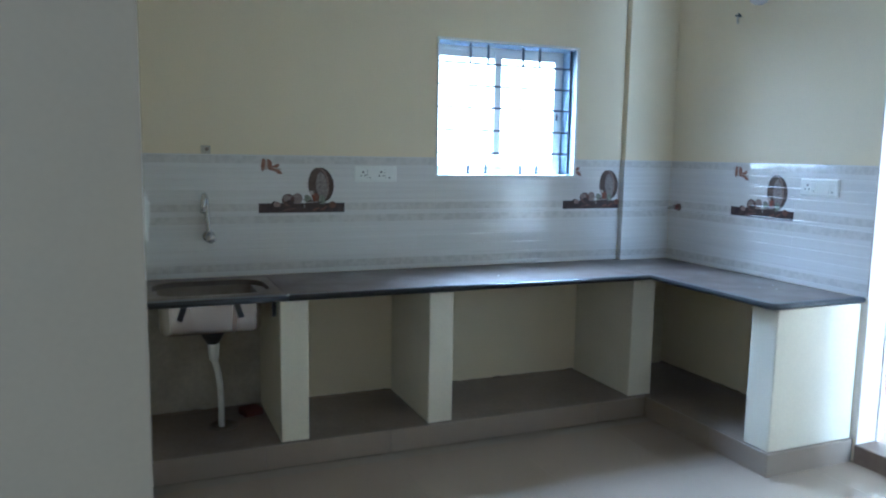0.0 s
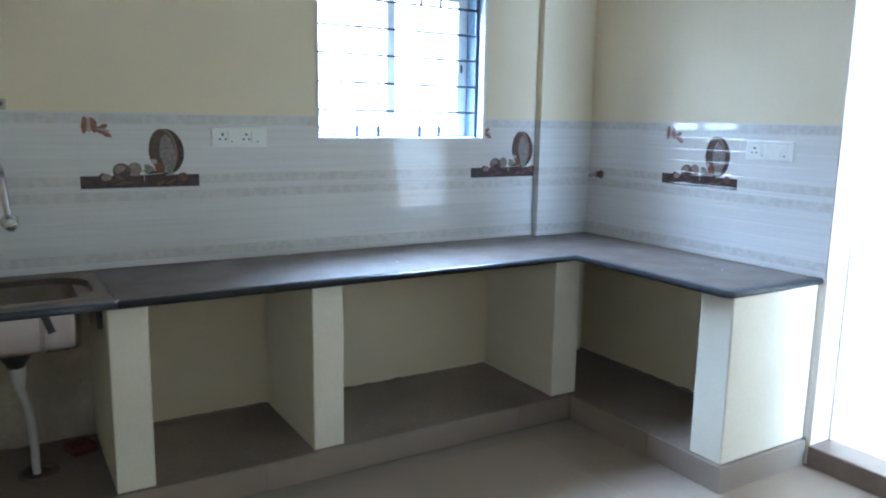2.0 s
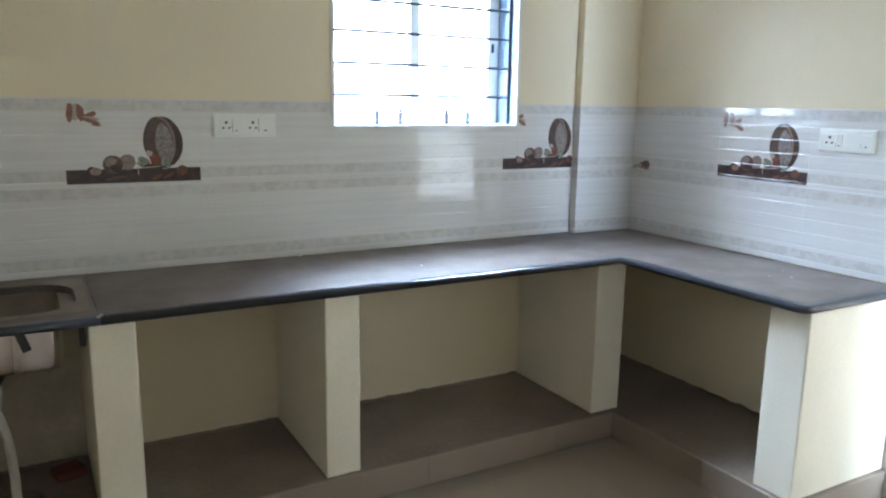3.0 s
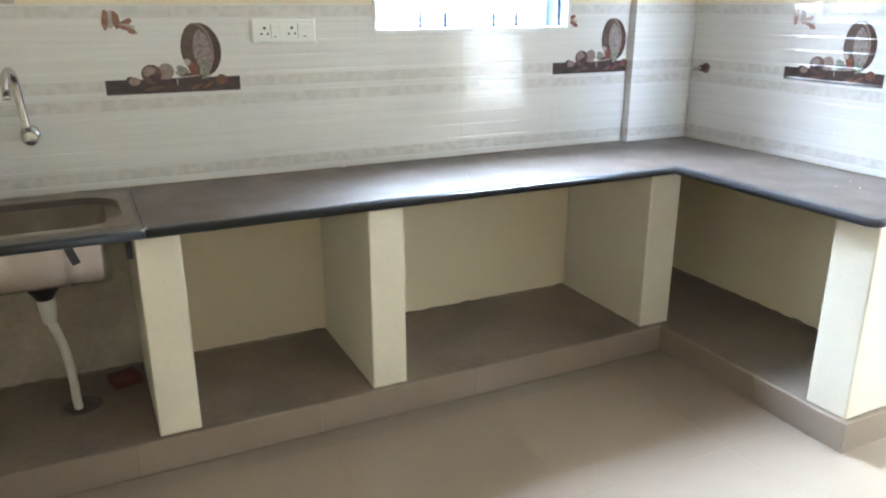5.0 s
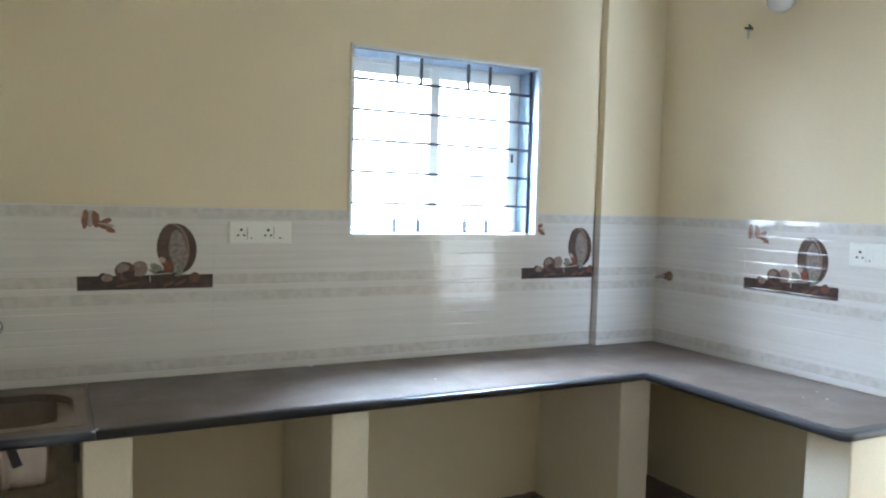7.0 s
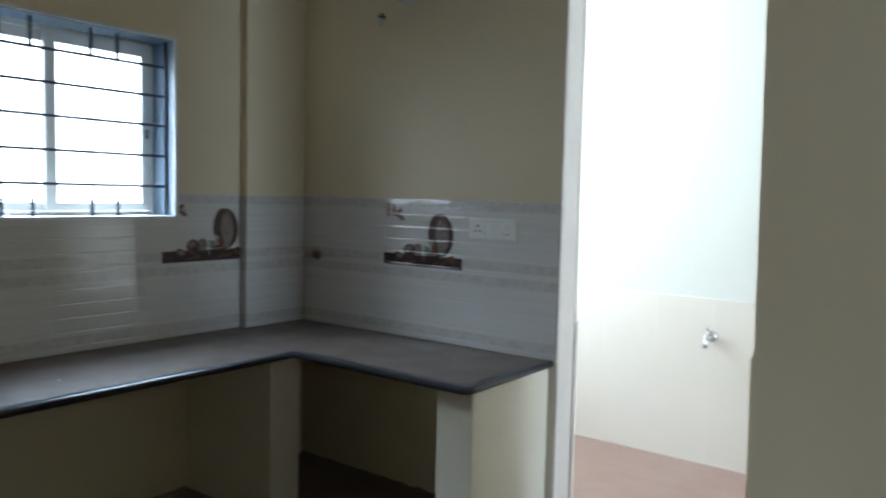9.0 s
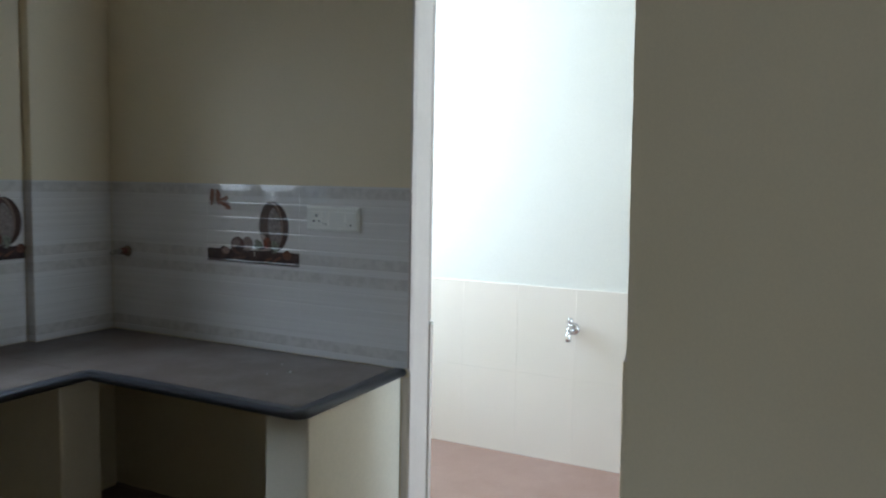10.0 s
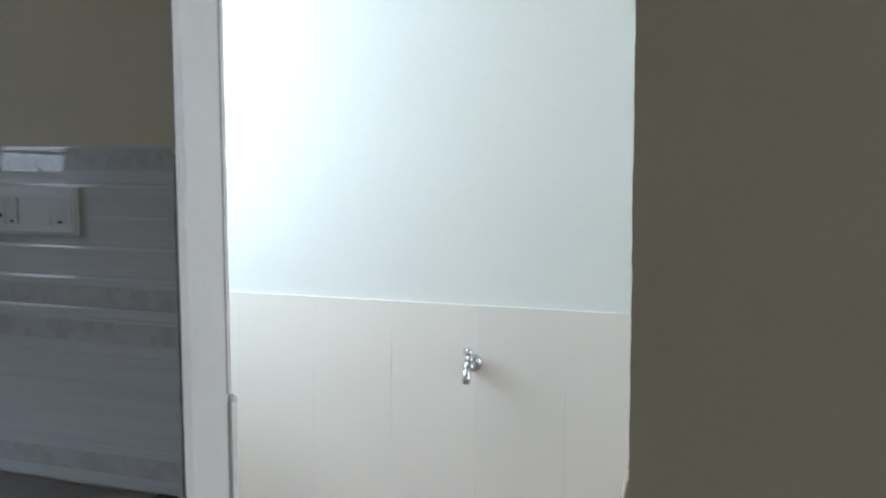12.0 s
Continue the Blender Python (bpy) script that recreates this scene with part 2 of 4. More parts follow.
# ---- mesh helpers ----


def box(bm, x0, x1, y0, y1, z0, z1):
    v = [bm.verts.new((x, y, z)) for z in (z0, z1) for x, y in ((x0, y0), (x1, y0), (x1, y1), (x0, y1))]
    for f in ((3, 2, 1, 0), (4, 5, 6, 7), (0, 1, 5, 4), (1, 2, 6, 5), (2, 3, 7, 6), (3, 0, 4, 7)):
        bm.faces.new([v[i] for i in f])
    return bm


def boxed(x0, x1, y0, y1, z0, z1, bevel=0.0, segments=2):
    bm = box(bmesh.new(), x0, x1, y0, y1, z0, z1)
    if bevel:
        bmesh.ops.bevel(bm, geom=bm.edges[:], offset=bevel, segments=segments, affect="EDGES", profile=0.5)
    return bm


def part(name, bm, mat, parent=None, label="", smooth=False):
    me = bpy.data.meshes.new(name)
    bm.normal_update()
    bm.to_mesh(me)
    bm.free()
    if smooth:
        for p in me.polygons:
            p.use_smooth = True
    me.materials.append(mat)
    ob = new(name, me)
    if parent is not None:
        ob.parent = parent
    if label:
        tagged(ob, label)
    return ob


def setting(name, bm, mat, label, category="wall"):
    return tagged(part(name, bm, mat), label, category, kind="structure")


def base(name, x, y, z, label, category, group="", kind=""):
    ob = new(name)
    ob.location = (x, y, z)
    return tagged(ob, label, category, group, kind)


def under(ob, thing):
    """Make ob, built in world places, a part of an Empty that has a place of its own."""
    ob.parent = thing
    ob.matrix_parent_inverse = Matrix.Translation(-thing.location)
    return ob


def lathe(profile, n=24):
    """A turned shape round z from pairs of radius and height."""
    bm = bmesh.new()
    rings = [[bm.verts.new((r * math.cos(2 * math.pi * i / n), r * math.sin(2 * math.pi * i / n), z)) for i in range(n)] for r, z in profile]
    for a, b in zip(rings, rings[1:]):
        for i in range(n):
            bm.faces.new((a[i], a[(i + 1) % n], b[(i + 1) % n], b[i]))
    bm.faces.new(rings[0][::-1])
    bm.faces.new(rings[-1])
    return bm


def tube(points, radius, n=14):
    """A round bar through the points; radius a number or one for each point."""
    bm = bmesh.new()
    pts = [Vector(p) for p in points]
    radii = radius if isinstance(radius, (list, tuple)) else [radius] * len(pts)
    rings, side = [], None
    for i, p in enumerate(pts):
        d = (pts[min(i + 1, len(pts) - 1)] - pts[max(i - 1, 0)]).normalized()
        if side is None:
            side = d.orthogonal().normalized()
        side = (side - d * side.dot(d)).normalized()
        up = d.cross(side)
        rings.append([bm.verts.new(p + radii[i] * (math.cos(2 * math.pi * k / n) * side + math.sin(2 * math.pi * k / n) * up)) for k in range(n)])
    for a, b in zip(rings, rings[1:]):
        for i in range(n):
            bm.faces.new((a[i], a[(i + 1) % n], b[(i + 1) % n], b[i]))
    bm.faces.new(rings[0][::-1])
    bm.faces.new(rings[-1])
    return bm


def moved(bm, m):
    bmesh.ops.transform(bm, matrix=m, verts=bm.verts[:])
    return bm


# ---- plan, metres ----
WEST, EAST, NORTH = -0.09, 3.10, 4.10
COL_X, COL_Y = 2.742, 4.056
TOP, COUNTER = 3.0, 0.806
PLINTH = 0.11
TILE_TOP = 1.427
WX0, WX1, WZ0, WZ1 = 1.495, 2.402, 1.322, 2.083
DOOR_S, DOOR_N, DOOR_TOP = 1.842, 2.61, 2.5
WALL_T = 0.13
SOUTH_FACE, SOUTH_BACK = 2.96, 3.075
FAR = 4.38
UFLOOR = 0.085

# ---- structure ----
bm = bmesh.new()
box(bm, WEST - 0.12, WX0, NORTH, NORTH + 0.2, 0, TOP)
box(bm, WX1, EAST + WALL_T, NORTH, NORTH + 0.2, 0, TOP)
box(bm, WX0, WX1, NORTH, NORTH + 0.2, 0, WZ0)
box(bm, WX0, WX1, NORTH, NORTH + 0.2, WZ1, TOP)
wall_north = setting("wall_north", bm, CREAM, "cream painted plaster wall with a small window above the counter")
setting("pillar", boxed(COL_X, EAST, COL_Y, NORTH, 0, TOP, 0.004), CREAM, "shallow cream painted corner pillar", "pillar")

bm = bmesh.new()
box(bm, EAST, EAST + WALL_T, DOOR_N, NORTH, 0, TOP)
box(bm, SOUTH_FACE, SOUTH_BACK, -3.2, DOOR_S, 0, TOP)
box(bm, EAST, EAST + WALL_T, DOOR_S, DOOR_N, DOOR_TOP, TOP)


def leaning(bm):
    """The doorway's south edge is a little out of plumb."""
    for v in bm.verts:
        if abs(v.co.y - DOOR_S) < 0.05 and v.co.x < SOUTH_BACK + 0.02:
            v.co.y += 0.012 * (v.co.z - 1.1) / 0.8
    return bm


leaning(bm)
wall_east = setting("wall_east", bm, CREAM, "cream painted plaster wall with an open doorway to the utility")
wall_west = setting("wall_west", boxed(WEST - 0.12, WEST, 1.094, NORTH, 0, TOP), CREAM, "cream painted side wall beside the sink end of the counter")
# the taupe also covers the end of wall_west as a 4 mm skin
setting("wall_partition", box(boxed(-3.0, WEST - 0.12, 1.09, 1.21, 0, TOP), WEST - 0.12, WEST, 1.09, 1.094, 0, TOP), TAUPE, "darker taupe partition wall towards the living room")
# out of view; the opening is assumed and only lets the fill lamp in
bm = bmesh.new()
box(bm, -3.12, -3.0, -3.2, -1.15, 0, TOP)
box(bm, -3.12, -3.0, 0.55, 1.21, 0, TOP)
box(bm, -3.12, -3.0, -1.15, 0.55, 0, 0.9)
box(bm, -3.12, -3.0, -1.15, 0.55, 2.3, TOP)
setting("wall_living_west", bm, CREAM, "unseen cream living room wall with an assumed opening for the fill lamp")
setting("wall_south", boxed(-3.12, EAST + WALL_T, -3.32, -3.2, 0, TOP), CREAM, "plain cream painted living room wall")
setting("ceiling", boxed(-3.12, FAR + 0.12, -3.32, NORTH + 0.2, TOP, TOP + 0.12), CEILING, "plain white painted ceiling", "ceiling")
floor = setting("floor", boxed(-3.12, EAST, -3.32, NORTH, -0.15, -0.008), GROUT, "glossy beige vitrified tile floor with thin joints", "floor")

# utility yard beyond the doorway
setting("wall_utility_far", boxed(FAR, FAR + 0.12, -0.80, NORTH + 0.2, 0, TOP), UTIL_WALL, "pale painted utility wall above a cream tile dado")
setting("beam_utility_south", boxed(SOUTH_BACK, FAR - 0.06, -0.95, -0.83, 2.7, TOP), UTIL_WALL, "pale painted beam over the open utility end", "beam")
# unseen post, added dark to draw a dark bar in the tile reflections
setting("pillar_utility", boxed(FAR - 0.004, FAR + 0.12, -0.88, -0.801, 0, TOP, 0.004), DARK_CEMENT, "assumed post at the open utility end, darkened for the tile reflections", "pillar")
setting("parapet", boxed(EAST + WALL_T, FAR, NORTH, NORTH + 0.12, 0, 1.32, 0.006), UTIL_WALL, "pale painted utility parapet below an open side", "parapet")
utility_floor = setting("floor_utility", box(boxed(EAST + WALL_T + 0.01, FAR, -0.95, NORTH, -0.15, UFLOOR), SOUTH_BACK, EAST + WALL_T + 0.01, -0.95, DOOR_S, -0.15, UFLOOR), RED_TILE, "reddish brown tiled utility floor", "floor")
setting("threshold", boxed(EAST - 0.012, EAST + WALL_T + 0.01, DOOR_S, DOOR_N - 0.002, -0.008, UFLOOR + 0.004, 0.006), BROWN_STONE, "brown stone threshold of the utility doorway", "threshold")

# doorway edges: white painted jamb lining with a rough plaster lip
setting("door_jamb_north", boxed(EAST - 0.004, EAST + WALL_T + 0.003, DOOR_N - 0.008, DOOR_N - 0.0002, UFLOOR + 0.004, DOOR_TOP, 0.003), WHITE_PAINT, "worn white painted doorway jamb", "jamb")
setting("jamb_return", boxed(EAST - 0.004, EAST - 0.0003, DOOR_N + 0.0004, DOOR_N + 0.0255, PLINTH + 0.003, COUNTER - 0.028, 0.001), WHITE_PAINT, "white painted strip beside the counter end", "jamb")
setting("jamb_tile_north", boxed(EAST + 0.124, EAST + WALL_T + 0.014, DOOR_N - 0.0165, DOOR_N - 0.0085, UFLOOR + 0.004, 0.945, 0.0015), WHITE_PAINT, "tile edging on the doorway corner", "trim")
setting("jamb_tile_south", leaning(boxed(SOUTH_FACE + 0.001, SOUTH_BACK + 0.012, DOOR_S + 0.0002, DOOR_S + 0.012, UFLOOR + 0.004, 0.955, 0.0015)), CREAM, "tile edging on the doorway corner", "trim")

bm = bmesh.new()
rings = []
for i in range(60):
    z = 0.80 + 1.70 * i / 59
    d = 0.004 * noise.noise(Vector((0, 0, z * 9))) + 0.0025 * noise.noise(Vector((3, 0, z * 40)))
    rings.append([bm.verts.new((x, y, z)) for x, y in ((EAST - 0.011 + d, DOOR_N + 0.001), (EAST - 0.0105 + d, DOOR_N - 0.007 + d), (EAST + 0.008 + 2 * d, DOOR_N - 0.011), (EAST + 0.008, DOOR_N + 0.001))])
for a, b in zip(rings, rings[1:]):
    for k in range(4):
        bm.faces.new((a[k], a[(k + 1) % 4], b[(k + 1) % 4], b[k]))
bm.faces.new(rings[0][::-1])
bm.faces.new(rings[-1])
bmesh.ops.recalc_face_normals(bm, faces=bm.faces[:])
setting("jamb_plaster_lip", bm, WHITE_PAINT, "uneven white plaster lip at the doorway edge", "trim")

# dark open seam between the tile edge and the jamb
bm = bmesh.new()
rings = []
for i in range(42):
    z = 0.812 + 0.60 * i / 41
    d = 0.004 * noise.noise(Vector((0, 0, z * 9))) + 0.0025 * noise.noise(Vector((3, 0, z * 40)))
    w = 0.0011 * (1 + 0.7 * noise.noise(Vector((7, 0, z * 22))))
    rings.append([bm.verts.new(p) for p in ((EAST - 0.0119 + d, DOOR_N - 0.0034 - w, z), (EAST - 0.0119 + d, DOOR_N - 0.0034 + w, z), (EAST - 0.008 + d, DOOR_N - 0.0034 + w, z), (EAST - 0.008 + d, DOOR_N - 0.0034 - w, z))])
for a, b in zip(rings, rings[1:]):
    for k in range(4):
        bm.faces.new((a[k], a[(k + 1) % 4], b[(k + 1) % 4], b[k]))
bmesh.ops.recalc_face_normals(bm, faces=bm.faces[:])
setting("jamb_seam", bm, DARK_CEMENT, "dark open seam between wall tiles and doorway jamb", "trim")
bm = bmesh.new()
bmesh.ops.create_icosphere(bm, subdivisions=2, radius=0.008)
for v in bm.verts:
    v.co *= 1 + 0.4 * noise.noise(v.co * 120)
setting("mortar_dab_north", moved(bm, pose(EAST + 0.132, DOOR_N - 0.015, 0.949)), SILL_WHITE, "dab of white mortar on the tile edging", "trim")

# chipped plaster along the doorway edges


def chipped_edge(x, y, z0, z1, side, wide, seed, mat, name, label):
    """A thin ragged strip of plaster up a corner; side is the way its uneven edge points along y."""
    bm = bmesh.new()
    n = int((z1 - z0) / 0.012)
    rows = []
    for i in range(n + 1):
        z = z0 + (z1 - z0) * i / n
        w = wide * (1 + 0.6 * noise.noise(Vector((i * 0.11, seed, 0))) + 0.7 * noise.noise(Vector((i * 0.61, seed, 5))))
        w = max(w, 0.0006)
        rows.append([bm.verts.new(p) for p in ((x, y, z), (x, y + side * w, z), (x + 0.012, y + side * w * 0.8, z), (x + 0.012, y, z))])
    for a, b in zip(rows, rows[1:]):
        for k in range(4):
            bm.faces.new((a[k], a[(k + 1) % 4], b[(k + 1) % 4], b[k]))
    bm.faces.new(rows[0])
    bm.faces.new(rows[-1][::-1])
    bmesh.ops.recalc_face_normals(bm, faces=bm.faces[:])
    return setting(name, leaning(bm), mat, label, "trim")


chipped_edge(SOUTH_FACE + 0.0005, DOOR_S, 0.97, DOOR_TOP, 1, 0.0022, 11, CREAM, "south_edge_plaster", "chipped cream plaster edge of the doorway")
chipped_edge(EAST + WALL_T - 0.008, DOOR_N - 0.008, 0.96, DOOR_TOP, -1, 0.003, 23, WHITE_PAINT, "north_edge_plaster", "uneven white plaster edge of the doorway")
bm = bmesh.new()
wedge = [(SOUTH_FACE + dx, DOOR_S + dy, 0.956 + dz) for dx in (0.004, 0.020) for dy, dz in ((0.0002, 0.0), (0.0105, 0.0), (0.007, 0.012), (0.0035, 0.030), (0.0002, 0.036))]
vs = [bm.verts.new(p) for p in wedge]
bm.faces.new(vs[:5])
bm.faces.new(vs[5:][::-1])
for k in range(5):
    bm.faces.new((vs[k], vs[(k + 1) % 5], vs[5 + (k + 1) % 5], vs[5 + k]))
bmesh.ops.recalc_face_normals(bm, faces=bm.faces[:])
setting("mortar_dab", leaning(bm), WHITE_PAINT, "dab of white mortar on the tile edging", "trim")

# raised plinth under the counter
bm = bmesh.new()
outline = [(WEST, NORTH), (WEST, 3.51), (2.556, 3.51), (2.556, 2.628), (EAST, 2.628), (EAST, NORTH)]
low = [bm.verts.new((x, y, -0.008)) for x, y in outline]
high = [bm.verts.new((x, y, PLINTH)) for x, y in outline]
bm.faces.new(high)
bm.faces.new(low[::-1])
for i in range(6):
    bm.faces.new((low[i], low[(i + 1) % 6], high[(i + 1) % 6], high[i]))
bmesh.ops.recalc_face_normals(bm, faces=bm.faces[:])
plinth = setting("counter_plinth", bm, PLINTH_STONE, "raised dusty grey stone plinth under the kitchen counter", "plinth")

# ---- counter supports ----


def support(x0, x1, y0, y1, label):
    bm = boxed(x0, x1, y0, y1, PLINTH, COUNTER - 0.0265, 0.006, 3)
    return tagged(part("counter_support", bm, CREAM_OLD), label, "support wall", group="supports under the counter")


support(0.510, 0.640, 3.522, NORTH - 0.001, "cream plastered brick support beside the sink")
support(1.238, 1.367, 3.522, NORTH - 0.001, "cream plastered brick support under the long counter")
support(2.452, 2.604, 3.532, NORTH - 0.001, "cream plastered brick support at the counter corner")
support(2.566, EAST - 0.007, 2.637, 2.790, "cream plastered end support beside the utility doorway")

# uneven line of spilt mortar where the plaster meets the plinth


def mortar_line(p, q, out, seed, high=0.011):
    """A thin ragged fillet from p to q along a wall's foot; out points away from the wall."""
    bm = bmesh.new()
    p, q, out = Vector(p), Vector(q), Vector(out)
    n = max(8, int((q - p).length / 0.012))
    rows = []
    for i in range(n + 1):
        at = p.lerp(q, i / n)
        wob = noise.noise(Vector((i * 0.21, seed, 0))) + 0.5 * noise.noise(Vector((i * 0.73, seed, 4)))
        z = high * (0.8 + 0.6 * wob)
        deep = 0.010 * (1 + 0.8 * noise.noise(Vector((i * 0.33, seed, 9))))
        rows.append([bm.verts.new(at + out * d + Vector((0, 0, h))) for d, h in ((0.0, max(z, 0.002)), (0.0035, max(z, 0.002) * 0.8), (max(deep, 0.003), 0.0006), (0.0, 0.0006))])
    for a, b in zip(rows, rows[1:]):
        for k in range(3):
            bm.faces.new((a[k], a[k + 1], b[k + 1], b[k]))
    bmesh.ops.recalc_face_normals(bm, faces=bm.faces[:])
    return part("mortar_line", bm, PLINTH_STONE, plinth)


for k, (x0, x1) in enumerate(((WEST + 0.001, 0.509), (0.641, 1.237), (1.368, 2.451))):
    mortar_line((x0, NORTH - 0.0042 if k == 0 else NORTH, PLINTH), (x1, NORTH - 0.0042 if k == 0 else NORTH, PLINTH), (0, -1, 0), 3 + 7 * k)
mortar_line((EAST, 2.791, PLINTH), (EAST, NORTH - 0.001, PLINTH), (-1, 0, 0), 31, 0.014)
mortar_line((0.641, 3.523, PLINTH), (0.641, NORTH, PLINTH), (1, 0, 0), 41, 0.005)
mortar_line((1.238, 3.523, PLINTH), (1.238, NORTH, PLINTH), (-1, 0, 0), 43, 0.005)
mortar_line((1.368, 3.523, PLINTH), (1.368, NORTH, PLINTH), (1, 0, 0), 47, 0.005)
mortar_line((2.452, 3.533, PLINTH), (2.452, NORTH, PLINTH), (-1, 0, 0), 53, 0.005)
mortar_line((0.510, 3.5215, PLINTH), (0.640, 3.5215, PLINTH), (0, -1, 0), 59, 0.004)
mortar_line((1.238, 3.5215, PLINTH), (1.367, 3.5215, PLINTH), (0, -1, 0), 61, 0.004)
mortar_line((2.452, 3.5315, PLINTH), (2.604, 3.5315, PLINTH), (0, -1, 0), 67, 0.004)

# ---- counter slabs ----


def slab(outline, hole=None):
    """A granite slab 32 mm thick with rounded edges, from its outline, with an optional hole."""
    bm = bmesh.new()
    vs = [bm.verts.new((x, y, COUNTER)) for x, y in outline]
    f = bm.faces.new(vs)
    if hole:
        hs = [bm.verts.new((x, y, COUNTER)) for x, y in hole]
        he = [bm.edges.new((hs[i], hs[(i + 1) % len(hs)])) for i in range(len(hs))]
        es = list(f.edges)
        bm.faces.remove(f)
        bmesh.ops.triangle_fill(bm, use_beauty=True, use_dissolve=False, edges=es + he)
    bmesh.ops.recalc_face_normals(bm, faces=bm.faces[:])
    if bm.faces[0].normal.z < 0:
        bmesh.ops.reverse_faces(bm, faces=bm.faces[:])
    r = bmesh.ops.extrude_face_region(bm, geom=bm.faces[:])
    bmesh.ops.translate(bm, verts=[g for g in r["geom"] if isinstance(g, bmesh.types.BMVert)], vec=(0, 0, -0.024))
    bmesh.ops.recalc_face_normals(bm, faces=bm.faces[:])
    return bm


def arc(cx, cy, r, a0, a1, n=6):
    return [(cx + r * math.cos(radians(a0 + (a1 - a0) * i / n)), cy + r * math.sin(radians(a0 + (a1 - a0) * i / n))) for i in range(n + 1)]


def rounded(x0, x1, y0, y1, r, n=8):
    return arc(x1 - r, y0 + r, r, -90, 0, n) + arc(x1 - r, y1 - r, r, 0, 90, n) + arc(x0 + r, y1 - r, r, 90, 180, n) + arc(x0 + r, y0 + r, r, 180, 270, n)


def nosing(points):
    """The rounded, polished front edge of the counter, a half-round bar along its outline."""
    bm = bmesh.new()
    prof = [(0.030, 0.0), (0.004, 0.0)] + [(-0.0135 * math.sin(radians(a)), -0.0135 + 0.0135 * math.cos(radians(a))) for a in range(0, 181, 20)] + [(0.004, -0.027), (0.030, -0.027)]
    pts = [Vector((x, y, 0)) for x, y in points]
    rings = []
    for i, p in enumerate(pts):
        a = (p - pts[i - 1]).normalized() if i else (pts[1] - p).normalized()
        b = (pts[i + 1] - p).normalized() if i + 1 < len(pts) else a
        na, nb = Vector((-a.y, a.x, 0)), Vector((-b.y, b.x, 0))
        n = (na + nb).normalized()
        n = n / max(0.4, n.dot(na))
        rings.append([bm.verts.new(p + n * d + Vector((0, 0, COUNTER + 0.001 + h))) for d, h in prof])
    for a, b in zip(rings, rings[1:]):
        for k in range(len(prof) - 1):
            bm.faces.new((a[k], a[k + 1], b[k + 1], b[k]))
        bm.faces.new((a[-1], a[0], b[0], b[-1]))
    bm.faces.new(rings[0])
    bm.faces.new(rings[-1][::-1])
    bmesh.ops.recalc_face_normals(bm, faces=bm.faces[:])
    return bm


FRONT, INNER, ENDY = 3.490, 2.529, 2.634
SINK = rounded(-0.02, 0.495, 3.60, 3.985, 0.13)
counter = base("kitchen_counter", 1.5, 3.8, COUNTER - 0.036, "L-shaped black granite counter, dusty on top, on plastered supports", "countertop")
under(part("sink_slab", slab([(WEST + 0.002, FRONT), (0.5385, FRONT), (0.5385, NORTH - 0.012), (WEST + 0.002, NORTH - 0.012)], SINK), GRANITE_DUST, label="granite slab with a sink cut-out"), counter)
under(part("long_slab", slab([(0.5415, FRONT), (INNER, FRONT), (INNER, NORTH - 0.012), (0.5415, NORTH - 0.012)]), GRANITE_DUST), counter)
under(part("return_slab", slab([(INNER + 0.002, ENDY + 0.03), *arc(INNER + 0.032, ENDY + 0.03, 0.03, 180, 270)[1:], (EAST - 0.012, ENDY), (EAST - 0.012, COL_Y - 0.012), (COL_X - 0.012, COL_Y - 0.012), (COL_X - 0.012, NORTH - 0.012), (INNER + 0.002, NORTH - 0.012)]), GRANITE_DUST), counter)
under(part("front_edge", nosing([(0.5405, FRONT), (WEST + 0.002, FRONT)][::-1]), GRANITE_EDGE, label="polished dark rounded edge", smooth=True), counter)
under(part("front_edge", nosing([(0.5425, FRONT), (INNER, FRONT), (INNER, ENDY + 0.035), *arc(INNER + 0.035, ENDY + 0.035, 0.035, 180, 270)[1:], (EAST - 0.002, ENDY)]), GRANITE_EDGE, label="polished dark rounded edge", smooth=True), counter)

# ---- sink ----


def bowl(x0, x1, y0, y1, top, deep, r, flip=False):
    """A pressed bowl with sloping sides and a rounded foot."""
    bm = bmesh.new()
    rings = []
    for inset, z in ((0.0, top), (0.002, top - 0.5 * deep), (0.004, top - 0.88 * deep), (0.009, top - 0.965 * deep), (0.026, top - deep), (0.12, top - deep - 0.004)):
        rings.append([bm.verts.new((x, y, z)) for x, y in rounded(x0 + inset, x1 - inset, y0 + inset, y1 - inset, max(r - inset * 0.6, 0.03), 8)])
    n = len(rings[0])
    for a, b in zip(rings, rings[1:]):
        for i in range(n):
            bm.faces.new((a[i], b[i], b[(i + 1) % n], a[(i + 1) % n]))
    bm.faces.new(rings[-1][::-1])
    bmesh.ops.recalc_face_normals(bm, faces=bm.faces[:])
    if flip:
        bmesh.ops.reverse_faces(bm, faces=bm.faces[:])
    return bm


def ring_plate(outer, inner, z0, z1):
    bm = bmesh.new()
    rows = [[bm.verts.new((x, y, z)) for x, y in line] for line, z in ((outer, z0), (outer, z1), (inner, z1), (inner, z0))]
    n = len(outer)
    for k in range(4):
        a, b = rows[k], rows[(k + 1) % 4]
        for i in range(n):
            bm.faces.new((a[i], a[(i + 1) % n], b[(i + 1) % n], b[i]))
    bmesh.ops.recalc_face_normals(bm, faces=bm.faces[:])
    return bm


sink = base("kitchen_sink", 0.23, 3.80, 0.60, "dusty stainless steel sink bowl hung under the granite counter", "sink")
under(part("bowl_outside", bowl(0.0, 0.448, 3.60, 3.985, COUNTER - 0.0265, 0.155, 0.045), STEEL, smooth=True), sink)
